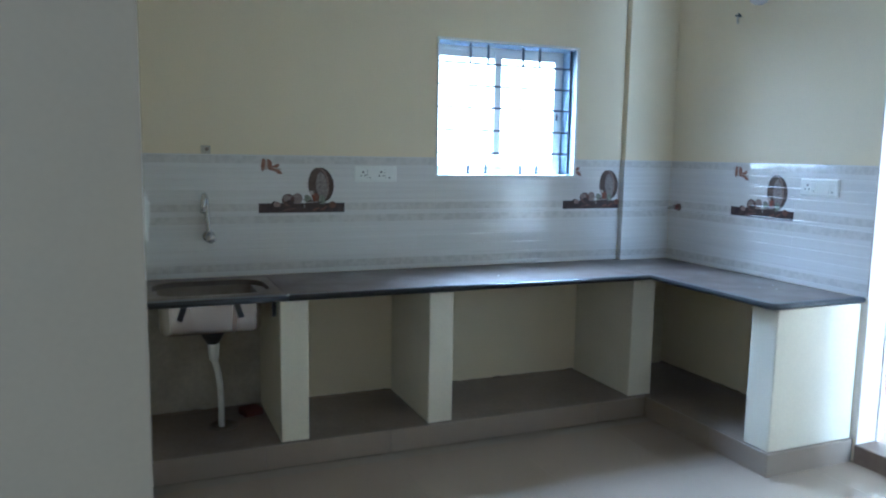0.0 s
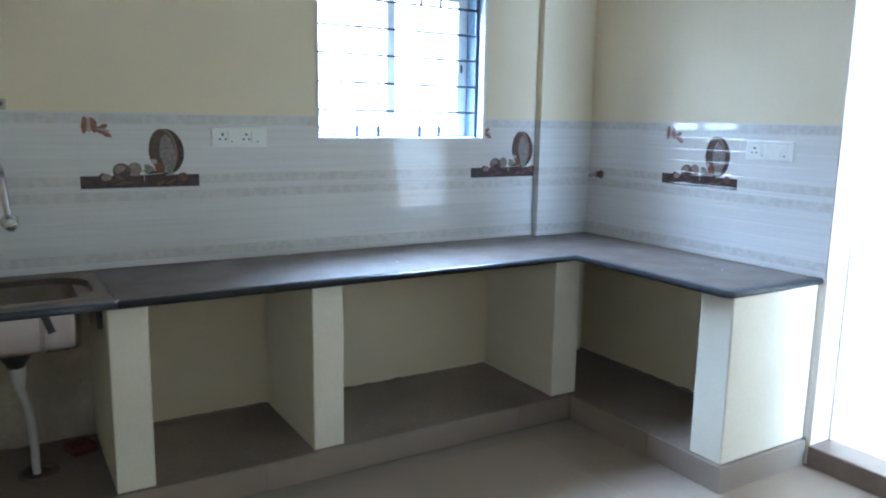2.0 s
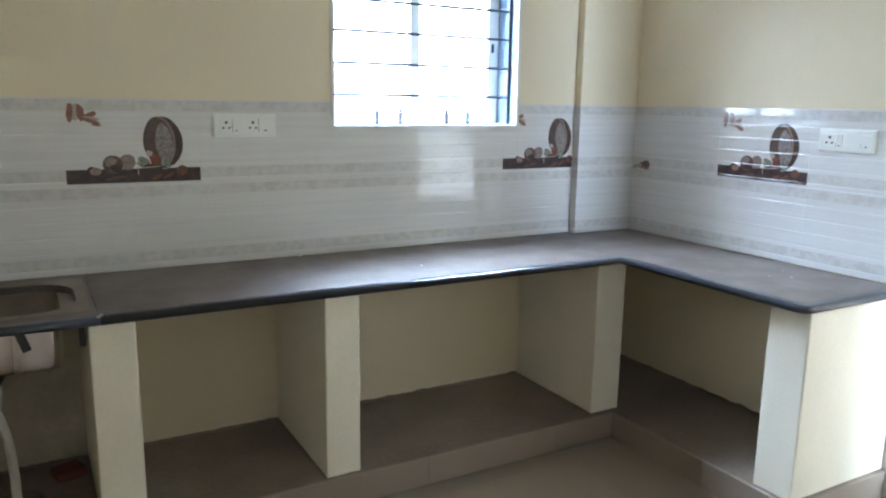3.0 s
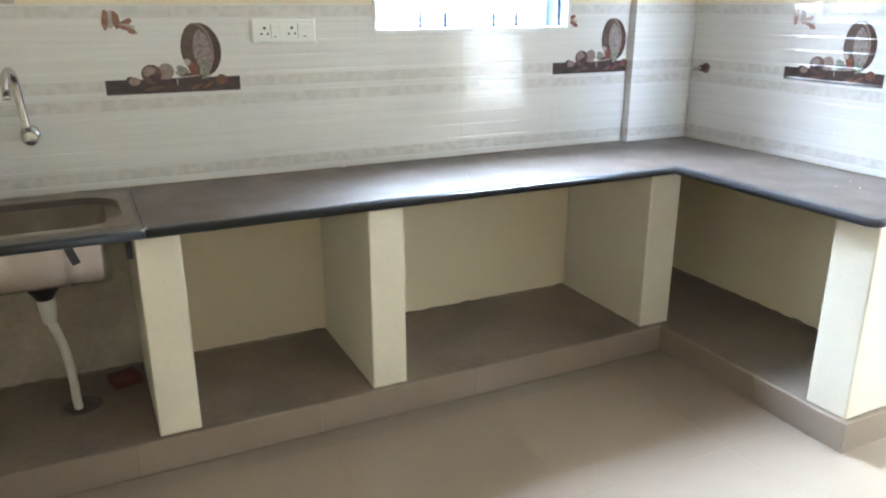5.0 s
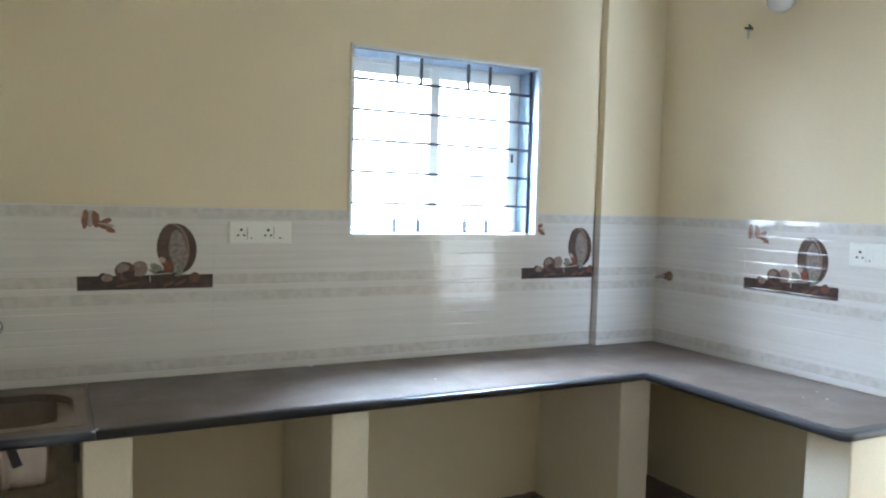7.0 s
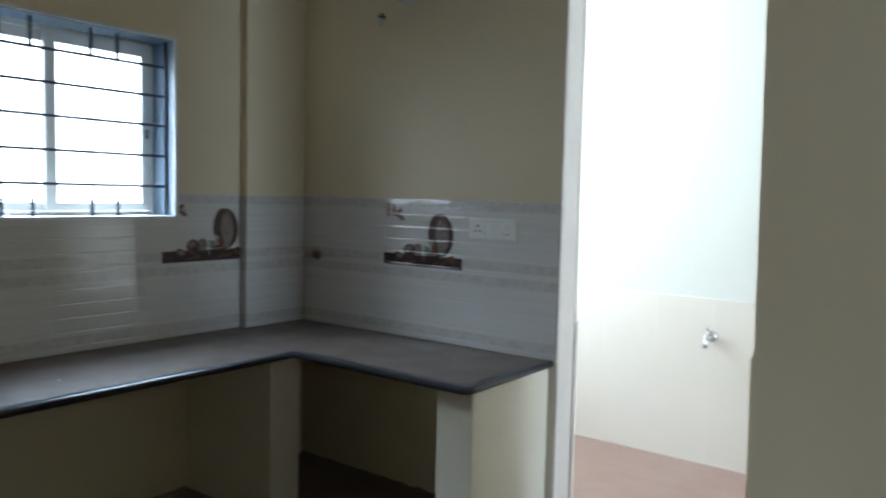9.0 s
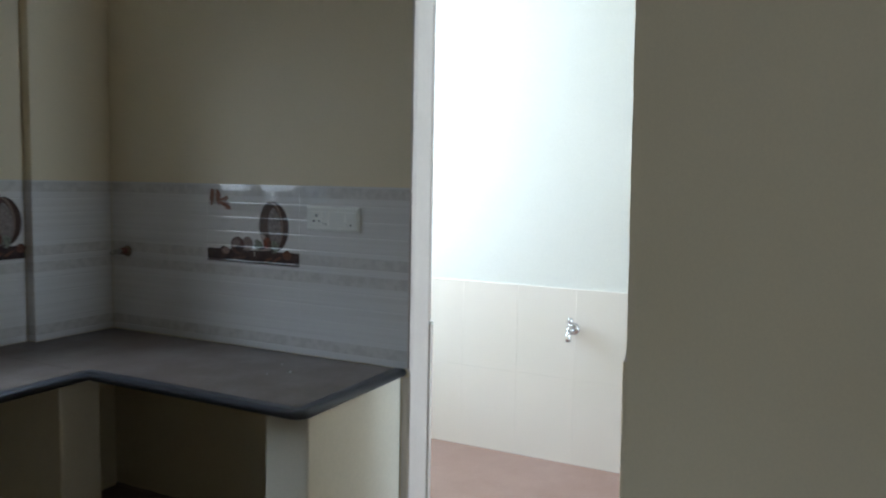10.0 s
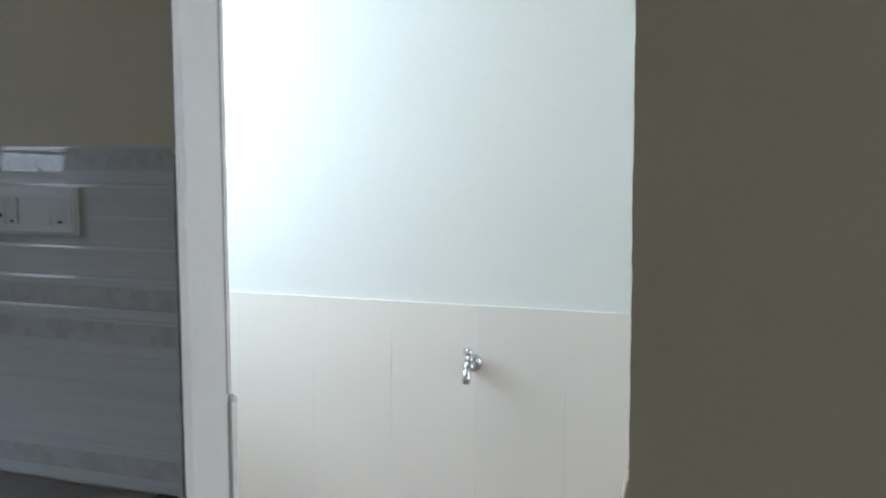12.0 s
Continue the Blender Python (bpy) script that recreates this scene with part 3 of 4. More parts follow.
under(part("bowl_inside", bowl(0.003, 0.445, 3.603, 3.982, COUNTER - 0.0265, 0.152, 0.042, True), SINK_DIRT, label="bowl lined with brown building dust", smooth=True), sink)
under(part("rim", ring_plate(rounded(-0.050, 0.527, 3.560, 4.030, 0.03), SINK, COUNTER - 0.002, COUNTER + 0.0015), SINK_DIRT, label="dusty flat sink rim"), sink)
under(part("shelf", ring_plate(rounded(-0.035, 0.512, 3.588, 3.997, 0.14), rounded(0.001, 0.447, 3.601, 3.984, 0.044), COUNTER - 0.0285, COUNTER - 0.0246), SINK_DIRT, label="dusty ledge of the bowl"), sink)
drain = under(part("waste_outlet", moved(lathe([(0.050, 0.062), (0.052, 0.045), (0.044, 0.03), (0.032, 0.012), (0.026, 0.0)], 20), pose(0.24, 3.775, 0.542)), BLACK_PLASTIC, label="black plastic waste outlet", smooth=True), sink)
under(part("hanger", boxed(0.488, 0.506, 3.600, 3.612, 0.690, 0.7795, 0.001), GRANITE_EDGE, label="dark metal hanger strip"), sink)
for hx in (0.10, 0.335):
    under(part("clamp_bracket", moved(boxed(-0.012, 0.012, -0.002, 0.002, -0.05, 0.02, 0.001), pose(hx, 3.597, 0.745, 0, 18 if hx < 0.2 else -18, 0)), GRANITE_EDGE, label="dark sink clamp"), sink)

waste = base("waste_pipe", 0.286, 3.838, PLINTH, "white flexible waste pipe from the sink to the floor", "pipe")
under(part("pipe_socket", moved(lathe([(0.026, 0.085), (0.027, 0.07), (0.024, 0.03), (0.019, 0.0)], 18), pose(0.243, 3.777, 0.462)), PVC, smooth=True), waste)
path, radii = [], []
for i in range(90):
    k = i / 89
    p = Vector((0.244, 3.778, 0.47)).lerp(Vector((0.284, 3.828, 0.20)), min(1, k / 0.74)) if k < 0.74 else Vector((0.284, 3.828, 0.20)).lerp(Vector((0.287, 3.838, 0.112)), (k - 0.74) / 0.26)
    path.append(p + Vector((0.008 * math.sin(k * 5.2), 0, 0)))
    radii.append(0.0132 + (0.0018 if i % 2 else 0))
under(part("flexible_hose", tube(path, radii, 12), PVC, label="ribbed white plastic hose", smooth=True), waste)
under(part("floor_ring", moved(lathe([(0.072, 0.0), (0.069, 0.006), (0.055, 0.008), (0.040, 0.0015), (0.026, 0.001)], 24), pose(0.287, 3.84, PLINTH)), DARK_CEMENT, label="rough cement collar round the pipe"), waste)
tagged(part("brick_piece", moved(boxed(-0.048, 0.048, -0.045, 0.045, 0, 0.035, 0.006), pose(0.437, 3.965, PLINTH, 0, 0, 18)), BRICK_RED), "broken red brick piece lying under the sink", "brick")

setting("stained_wall_patch", boxed(WEST + 0.0005, 0.5095, NORTH - 0.004, NORTH + 0.001, PLINTH + 0.0005, COUNTER - 0.027), STAINED, "bare stained grey plaster under the sink", "wall")

# ---- taps and pipes ----
tap = base("sink_tap", 0.262, NORTH - 0.012, 1.015, "chrome wall-mounted swan-neck sink tap", "tap")
under(part("wall_flange", moved(lathe([(0.030, 0.0), (0.030, 0.004), (0.022, 0.010), (0.014, 0.014)], 24), pose(0.262, NORTH - 0.0085, 1.015, 90)), CHROME, smooth=True), tap)
under(part("body", tube([(0.262, NORTH - 0.015, 1.015), (0.262, NORTH - 0.045, 1.015), (0.262, NORTH - 0.075, 1.015)], [0.014, 0.017, 0.016]), CHROME, smooth=True), tap)
under(part("knob", moved(lathe([(0.020, 0.0), (0.026, 0.006), (0.026, 0.016), (0.021, 0.024), (0.006, 0.027)], 10), pose(0.264, NORTH - 0.076, 1.013, 90)), CHROME), tap)
neck = [(0.260, NORTH - 0.058, 1.020), (0.257, NORTH - 0.060, 1.05), (0.251, NORTH - 0.066, 1.12), (0.246, NORTH - 0.074, 1.185)]
for i in range(1, 10):
    a = math.pi * i / 9
    neck.append((0.246 - 0.020 * (1 - math.cos(a)) * 0.55, NORTH - 0.074 - 0.046 * (1 - math.cos(a)), 1.182 + 0.048 * math.sin(a)))
neck.append((neck[-1][0] - 0.001, neck[-1][1], 1.160))
under(part("swan_neck", tube(neck, 0.0125, 16), CHROME, smooth=True), tap)
under(part("spout_tip", tube([neck[-1], (neck[-1][0], neck[-1][1], 1.146)], 0.012, 16), CHROME, smooth=True), tap)

plug = base("capped_pipe_end", 0.256, NORTH, 1.445, "rusty capped water pipe end in a patch of cement", "pipe")
under(part("cement_patch", boxed(0.234, 0.280, NORTH - 0.006, NORTH + 0.002, 1.428, 1.468, 0.003), CEMENT), plug)
under(part("pipe_cap", moved(lathe([(0.010, 0), (0.010, 0.012), (0.007, 0.016)], 6), pose(0.262, NORTH - 0.004, 1.450, 90)), RUST), plug)

stub = base("corner_pipe_stub", EAST, 3.96, 1.139, "short pipe stub with a red collar and metal plug", "pipe")
under(part("stub_flange", moved(lathe([(0.024, 0), (0.022, 0.006), (0.013, 0.010)], 18), pose(EAST - 0.009, 3.955, 1.139, 0, -90, 0)), RUST, smooth=True), stub)
under(part("stub_pipe", tube([(EAST - 0.012, 3.955, 1.139), (EAST - 0.044, 3.955, 1.140)], 0.0145), RED_PLUG, label="red plastic collar", smooth=True), stub)
under(part("stub_plug", tube([(EAST - 0.044, 3.955, 1.140), (EAST - 0.082, 3.958, 1.136), (EAST - 0.090, 3.959, 1.132)], [0.0105, 0.0105, 0.007], 10), CHROME, label="dull metal plug"), stub)

utap = base("utility_tap", FAR, 2.408, 0.758, "chrome bib tap on the cream utility dado", "tap")
under(part("wall_flange", moved(lathe([(0.030, 0.0), (0.030, 0.004), (0.020, 0.012)], 24), pose(FAR - 0.009, 2.408, 0.757, 0, -90, 0)), CHROME, smooth=True), utap)
under(part("body", tube([(FAR - 0.012, 2.408, 0.757), (FAR - 0.035, 2.408, 0.757), (FAR - 0.060, 2.408, 0.760), (FAR - 0.082, 2.408, 0.752)], [0.013, 0.017, 0.020, 0.015], 16), CHROME, smooth=True), utap)
under(part("spout", tube([(FAR - 0.078, 2.408, 0.755), (FAR - 0.094, 2.408, 0.744), (FAR - 0.099, 2.408, 0.728), (FAR - 0.099, 2.408, 0.710)], [0.013, 0.013, 0.0125, 0.013], 16), CHROME, smooth=True), utap)
under(part("spindle", tube([(FAR - 0.058, 2.408, 0.765), (FAR - 0.060, 2.408, 0.795)], [0.014, 0.010], 14), CHROME, smooth=True), utap)
under(part("handle", moved(boxed(-0.028, 0.028, -0.011, 0.011, 0, 0.026, 0.008, 3), pose(FAR - 0.066, 2.412, 0.792, 0, 12, 25)), CHROME, smooth=True), utap)

# ---- switchboards ----
ALONG_NORTH = Matrix(((1, 0, 0, 0), (0, 0, -1, 0), (0, 1, 0, 0), (0, 0, 0, 1)))
ALONG_EAST = Matrix(((0, 0, -1, 0), (-1, 0, 0, 0), (0, 1, 0, 0), (0, 0, 0, 1)))
ALONG_WEST = Matrix(((0, 0, 1, 0), (1, 0, 0, 0), (0, 1, 0, 0), (0, 0, 0, 1)))


def on_wall(x, y, z, turn):
    """u runs to the right along the wall, v up, w out of the wall."""
    return Matrix.Translation((x, y, z)) @ turn


def switchboard(m, width, height, modules, label):
    """modules: pairs of a kind (socket, switch, blank) and its width."""
    thing = new("switchboard")
    thing.matrix_world = m
    tagged(thing, label, "switchboard", group="switchboards on the kitchen walls")
    part("back_box", boxed(0, width, 0, height, 0, 0.009, 0.0025), PLASTIC, thing)
    part("cover_plate", boxed(0.004, width - 0.004, 0.004, height - 0.004, 0.008, 0.014, 0.003), PLASTIC, thing)
    u = 0.024
    for kind, w in modules:
        y0, y1 = height * 0.5 - 0.025, height * 0.5 + 0.025
        if kind == "socket":
            face = part("socket", boxed(u, u + w - 0.0015, y0, y1, 0.012, 0.0155, 0.001), PLASTIC, thing)
            cu, cv = u + w / 2, height / 2
            for du, dv, r in ((0, 0.011, 0.0056), (-0.0115, -0.009, 0.0043), (0.0115, -0.009, 0.0043)):
                part("pin_hole", moved(lathe([(r, 0), (r, 0.0006)], 10), pose(cu + du, cv + dv, 0.0155)), SOCKET_DARK, face)
        elif kind == "switch":
            rocker = part("rocker_switch", moved(boxed(0.001, w - 0.002, -0.0245, 0.0245, -0.001, 0.005, 0.0012), pose(u, height / 2, 0.0125, 4, 0, 0)), PLASTIC, thing)
            part("marker", boxed(u + w * 0.4, u + w * 0.6, height / 2 - 0.021, height / 2 - 0.017, 0.0165, 0.0170), SOCKET_DARK, rocker)
            part("gap", boxed(u - 0.0006, u + 0.0006, y0, y1, 0.0138, 0.0146), SOCKET_DARK, thing, "dark slit beside the switch")
        else:
            part("blank_module", boxed(u, u + w - 0.0015, y0, y1, 0.012, 0.0150, 0.001), PLASTIC, thing)
        u += w
    return thing


LAYOUT = (("socket", 0.046), ("switch", 0.030), ("blank", 0.026), ("socket", 0.044), ("switch", 0.050))
switchboard(on_wall(1.016, NORTH - 0.0075, 1.288, ALONG_NORTH), 0.240, 0.088, LAYOUT, "white plastic switchboard with two sockets on the wall tiles")
switchboard(on_wall(EAST - 0.0075, 3.032, 1.267, ALONG_EAST), 0.224, 0.088, (("socket", 0.048), ("switch", 0.030), ("blank", 0.070), ("switch", 0.044)), "white plastic switchboard with one socket on the wall tiles")
switchboard(on_wall(WEST, 1.56, 1.285, ALONG_WEST), 0.225, 0.088, (("switch", 0.036), ("switch", 0.036), ("blank", 0.064), ("socket", 0.044)), "white plastic switchboard on the side wall")

# ---- bulb and clip on the east wall ----
bulb = base("wall_lamp", EAST, 3.36, 2.46, "unlit white bulb in a plain wall holder above the counter", "lamp")
under(part("wall_plate", moved(lathe([(0.036, 0), (0.034, 0.012), (0.024, 0.02)], 20), pose(EAST, 3.36, 2.46, 0, -90, 0)), PLASTIC, smooth=True), bulb)
under(part("holder", tube([(EAST - 0.016, 3.36, 2.46), (EAST - 0.040, 3.36, 2.445), (EAST - 0.050, 3.36, 2.405)], [0.017, 0.018, 0.019]), PLASTIC, smooth=True), bulb)
under(part("bulb", moved(lathe([(0.018, 0.135), (0.022, 0.118), (0.040, 0.092), (0.053, 0.060), (0.053, 0.038), (0.042, 0.014), (0.022, 0.002), (0.004, 0.0)], 24), pose(EAST - 0.054, 3.36, 2.268)), BULB_GLASS, smooth=True), bulb)
clip = base("cable_clip", EAST, 3.553, 2.245, "small metal clip with a stub of white cable", "clip")
under(part("clip_bracket", moved(boxed(-0.014, 0.0, -0.018, 0.018, -0.005, 0.005, 0.001), pose(EAST, 3.553, 2.245, 14, 0, 0)), GRILLE), clip)
under(part("clip_nail", tube([(EAST, 3.546, 2.247), (EAST - 0.022, 3.540, 2.256)], 0.0035, 8), GRILLE), clip)
under(part("cable_end", tube([(EAST - 0.008, 3.555, 2.243), (EAST - 0.010, 3.556, 2.220), (EAST - 0.008, 3.554, 2.203)], 0.006, 10), PVC, smooth=True), clip)

# ---- window ----
window = base("window_1", (WX0 + WX1) / 2, NORTH + 0.16, WZ0, "white two-pane sliding window in a polished stone reveal", "window", kind="structure")


def frame_bars(x0, x1, z0, z1, y0, y1, w, wb=None):
    bm = bmesh.new()
    wb = wb or w
    box(bm, x0, x0 + w, y0, y1, z0, z1)
    box(bm, x1 - w, x1, y0, y1, z0, z1)
    box(bm, x0 + w, x1 - w, y0 + 0.001, y1 - 0.001, z0, z0 + wb)
    box(bm, x0 + w, x1 - w, y0 + 0.001, y1 - 0.001, z1 - w, z1)
    return bm


YF = NORTH + 0.135
under(part("window_frame", frame_bars(WX0 + 0.012, WX1 - 0.012, WZ0 + 0.010, WZ1 - 0.012, YF + 0.018, YF + 0.055, 0.020, 0.016), FRAME_WHITE), window)
for x0, x1, y in ((WX0 + 0.033, 1.968, YF + 0.026), (1.918, WX1 - 0.033, YF + 0.003)):
    sash = under(part("sash", frame_bars(x0, x1, WZ0 + 0.028, WZ1 - 0.030, y, y + 0.020, 0.044, 0.032), FRAME_WHITE), window)
    pane = under(part("pane", boxed(x0 + 0.042, x1 - 0.042, y + 0.008, y + 0.012, WZ0 + 0.058, WZ1 - 0.072), GLASS), sash)
    pane.matrix_parent_inverse = Matrix()
    pane.visible_shadow = False
under(part("pane_sticker", boxed(2.185, 2.192, YF + 0.0085, YF + 0.0105, 1.695, 1.709), BLACK_PLASTIC), window)
under(part("sash_latch", boxed(2.342, 2.352, YF - 0.004, YF + 0.007, 1.66, 1.70, 0.002), BLACK_PLASTIC), window)
for name, b in (("reveal_lining", (WX1 - 0.012, WX1 + 0.0, NORTH + 0.004, NORTH + 0.2, WZ0, WZ1)), ("reveal_lining", (WX0, WX0 + 0.012, NORTH + 0.004, NORTH + 0.2, WZ0, WZ1)),
                ("reveal_lining", (WX0 + 0.012, WX1 - 0.012, NORTH + 0.004, NORTH + 0.2, WZ1 - 0.012, WZ1)), ("window_sill", (WX0 + 0.012, WX1 - 0.012, NORTH + 0.004, NORTH + 0.2, WZ0, WZ0 + 0.010))):
    under(part(name, boxed(*b), SILL_WHITE if name == "window_sill" else REVEAL), window)
bm = bmesh.new()
for b in ((WX1 - 0.012, WX1 + 0.004, WZ0 - 0.002, WZ1 + 0.004), (WX0 - 0.004, WX0 + 0.006, WZ0 - 0.002, WZ1 + 0.004), (WX0 + 0.006, WX1 - 0.012, WZ1 - 0.008, WZ1 + 0.004), (WX0 + 0.006, WX1 - 0.012, WZ0 - 0.002, WZ0 + 0.008)):
    box(bm, b[0], b[1], NORTH - 0.0105, NORTH + 0.0035, b[2], b[3])
under(part("edge_band", bm, SILL_WHITE, label="white edge band round the opening"), window)

grille = base("window_grille", (WX0 + WX1) / 2, NORTH + 0.05, WZ0, "dark painted iron window grille with thin horizontal bars", "grille")
YG = NORTH + 0.050
for z in (1.456, 1.585, 1.714, 1.838, 1.962):
    under(part("horizontal_bar", boxed(WX0 + 0.012, WX1 - 0.012, YG - 0.004, YG + 0.004, z - 0.0055, z + 0.0055, 0.001), GRILLE), grille)
    for x in (1.716, 1.827, 2.056, 2.166):
        under(part("weld_stud", boxed(x - 0.006, x + 0.006, YG - 0.0065, YG + 0.0065, z - 0.008, z + 0.008, 0.002), GRILLE), grille)
for x in (1.716, 1.827, 2.056, 2.166):
    under(part("stub_bar", boxed(x - 0.006, x + 0.006, YG - 0.006, YG + 0.006, 1.962, WZ1 - 0.012, 0.001), GRILLE), grille)
    under(part("stub_bar", boxed(x - 0.006, x + 0.006, YG - 0.006, YG + 0.006, WZ0 + 0.010, 1.400, 0.001), GRILLE), grille)
for x in (WX1 - 0.020, WX0 + 0.020):
    under(part("side_bar", boxed(x - 0.006, x + 0.006, YG - 0.0045, YG + 0.0045, WZ0 + 0.010, WZ1 - 0.012, 0.001), GRILLE), grille)

# bright hazy sky beyond the window and the utility opening
for name, x0, x1, z0, z1, y, mat in (("backdrop", -6, 12, 0.5, 9, 9.0, HAZE), ("backdrop_south", 4.0, 9.0, -0.5, 5.0, -4.2, LOW_HAZE)):
    bm = bmesh.new()
    bm.faces.new([bm.verts.new(p) for p in ((x0, y, z0), (x1, y, z0), (x1, y, z1), (x0, y, z1))])
    setting(name, bm, mat, "bright white hazy sky", "sky")

# ---- small things on the counter ----


def crumb(x, y, z, r, mat, label):
    bm = bmesh.new()
    bmesh.ops.create_icosphere(bm, subdivisions=2, radius=r)
    for v in bm.verts:
        v.co *= 1 + 0.35 * noise.noise(v.co * 90 + Vector((x, y, 0)) * 40)
        v.co.z = max(v.co.z * 0.6, -r * 0.35)
    moved(bm, pose(x, y, z + r * 0.35))
    return tagged(part("plaster_crumb", bm, mat), label, "debris", group="crumbs on the counter")


for x, y, r in ((1.335, NORTH - 0.022, 0.012), (2.86, 2.93, 0.004), (2.80, 2.98, 0.0025), (2.93, 3.02, 0.0025), (0.536, 3.482, 0.006), (0.545, 3.50, 0.005), (1.70, 3.70, 0.004)):
    crumb(x, y, COUNTER + 0.0005, r, SILL_WHITE, "small crumb of white plaster on the dusty counter")

# ---- pieces: skirting, floor tiles, dado, wall tiles ----
for x0, x1 in ((WEST, 0.434), (0.436, 1.034), (1.036, 1.634), (1.636, 2.234), (2.236, 2.545)):
    part("skirting_tile", boxed(x0, x1, 3.5005, 3.5095, 0, PLINTH - 0.001, 0.0008, 1), SKIRTING, plinth)
for y0, y1 in ((3.0, 3.499), (2.628, 2.998)):
    part("skirting_tile", boxed(2.5465, 2.5555, y0, y1, 0, PLINTH - 0.001, 0.0008, 1), SKIRTING, plinth)
part("skirting_tile", boxed(2.5465, EAST - 0.014, 2.6185, 2.6275, 0, PLINTH - 0.001, 0.0008, 1), SKIRTING, plinth)
for k in range(4):
    part("skirting_tile", boxed(WEST + 0.0005, WEST + 0.0095, 1.10 + 0.6 * k, 1.698 + 0.6 * k, 0, 0.095, 0.0008, 1), SKIRTING, wall_west)

tile_mesh = None
for i in range(11):
    for j in range(12):
        x, y = -3.165 + 0.6 * i, 2.81 - 0.6 * j
        if x > EAST or y < -3.3:
            continue
        if tile_mesh is None:
            ob = part("floor_tile", boxed(0.0003, 0.5997, 0.0003, 0.5997, -0.008, 0, 0.0002, 1), FLOOR_TILE, floor)
            tile_mesh = ob.data
        else:
            ob = new("floor_tile", tile_mesh)
            ob.parent = floor
        ob.location = (x, y, 0)

for k in range(-10, 6):
    y0 = 2.40 + 0.2985 * k
    for z0, z1 in ((UFLOOR, 0.5078), (0.5082, 0.950)):
        part("dado_tile", boxed(FAR - 0.009, FAR - 0.0005, y0 + 0.0002, min(y0 + 0.2983, NORTH - 0.001), z0, z1, 0.0003, 1), DADO_TILE, bpy.data.objects["wall_utility_far"])


def tile_profile(v0, v1, hi=None):
    """Height and depth along a tile face: flat strips parted by narrow bevelled grooves."""
    pts = [(v0, 0.0), (v0 + 0.0003, 0.0066), (v0 + 0.0012, 0.0072), (v0 + 0.0020, 0.0072)]
    for drop in (0.288, 0.233, 0.178, 0.123, 0.068):
        c = v1 - drop
        pts += [(c - 0.0050, 0.0072), (c - 0.0006, 0.00628), (c + 0.0006, 0.00612), (c + 0.0018, 0.0072)]
    pts += [(v1 - 0.0020, 0.0072), (v1 - 0.0012, 0.0072), (v1 - 0.0003, 0.0066), (v1, 0.0)]
    if hi is not None:
        pts = [p for p in pts if p[0] < hi] + [(hi, 0.0072), (hi, 0.0)]
    return pts


def wall_tile(parent, m, u0, u1, v0, v1, hi=None):
    """One glazed tile from u0 to u1 along the wall; hi: height at which it is cut."""
    prof = tile_profile(v0, v1, hi)
    bm = bmesh.new()
    ends = [(u0 + 0.0001, -0.0003), (u0 + 0.0006, 0.0), (u0 + 0.0014, 0.0), (u1 - 0.0014, 0.0), (u1 - 0.0006, 0.0), (u1 - 0.0001, -0.0003)]
    rings = [[bm.verts.new((u, v, max(w + (d if w > 0.003 else 0), 0.0))) for v, w in prof] for u, d in ends]
    for a, b in zip(rings, rings[1:]):
        for i in range(len(prof) - 1):
            bm.faces.new((a[i], b[i], b[i + 1], a[i + 1]))
    bm.faces.new(rings[0])
    bm.faces.new(rings[-1][::-1])
    ob = part("wall_tile", bm, WALL_TILE, parent)
    ob.matrix_world = m
    return ob


def blob(u, v, ru, rv, w, turn=0.0, wobble=0.04, n=28, seed=0):
    bm = bmesh.new()
    vs = []
    for i in range(n):
        a = 2 * math.pi * i / n
        k = 1 + wobble * noise.noise(Vector((math.cos(a) * 2 + seed, math.sin(a) * 2, seed * 1.7)))
        x, y = ru * k * math.cos(a), rv * k * math.sin(a)
        c, s_ = math.cos(radians(turn)), math.sin(radians(turn))
        vs.append(bm.verts.new((u + c * x - s_ * y, v + s_ * x + c * y, w)))
    bm.faces.new(vs)
    return bm


def depth_at(prof, v):
    for (v0, w0), (v1, w1) in zip(prof, prof[1:]):
        if v0 <= v <= v1:
            return w0 + (w1 - w0) * (v - v0) / max(v1 - v0, 1e-9)
    return 0.0072


def laid(bm, prof, lift):
    """Lay a flat print on the grooved glaze of its tile."""
    lo, hi = min(v.co.y for v in bm.verts), max(v.co.y for v in bm.verts)
    for v, w in prof[1:-1]:
        if lo < v < hi:
            bmesh.ops.bisect_plane(bm, geom=bm.verts[:] + bm.edges[:] + bm.faces[:], plane_co=(0, v, 0), plane_no=(0, 1, 0))
    for p in bm.verts:
        p.co.z = depth_at(prof, p.co.y) + lift
    return bm


BOWL_PRINTS = [
    ("printed_plank", 0.226, 0.033, 0.0, 0.0, 0, 0.0, P_PLANK),
    ("printed_stick", 0.160, 0.026, 0.038, 0.006, 10, 0.3, P_ONION),
    ("printed_stick", 0.300, 0.026, 0.020, 0.006, 22, 0.3, P_ORANGE),
    ("printed_stick", 0.340, 0.029, 0.022, 0.006, 26, 0.3, P_ORANGE),
    ("printed_stick", 0.210, 0.022, 0.030, 0.004, 6, 0.3, P_BOWL),
    ("printed_bowl", 0.327, 0.152, 0.069, 0.092, 6, 0.02, P_BOWL),
    ("printed_bowl_rim", 0.317, 0.156, 0.053, 0.089, 7, 0.02, P_RIM),
    ("printed_bowl_inside", 0.312, 0.155, 0.0495, 0.086, 7, 0.02, P_BOWL_DARK),
    ("printed_bowl_light", 0.331, 0.148, 0.031, 0.072, 8, 0.12, P_BOWL_IN),
]
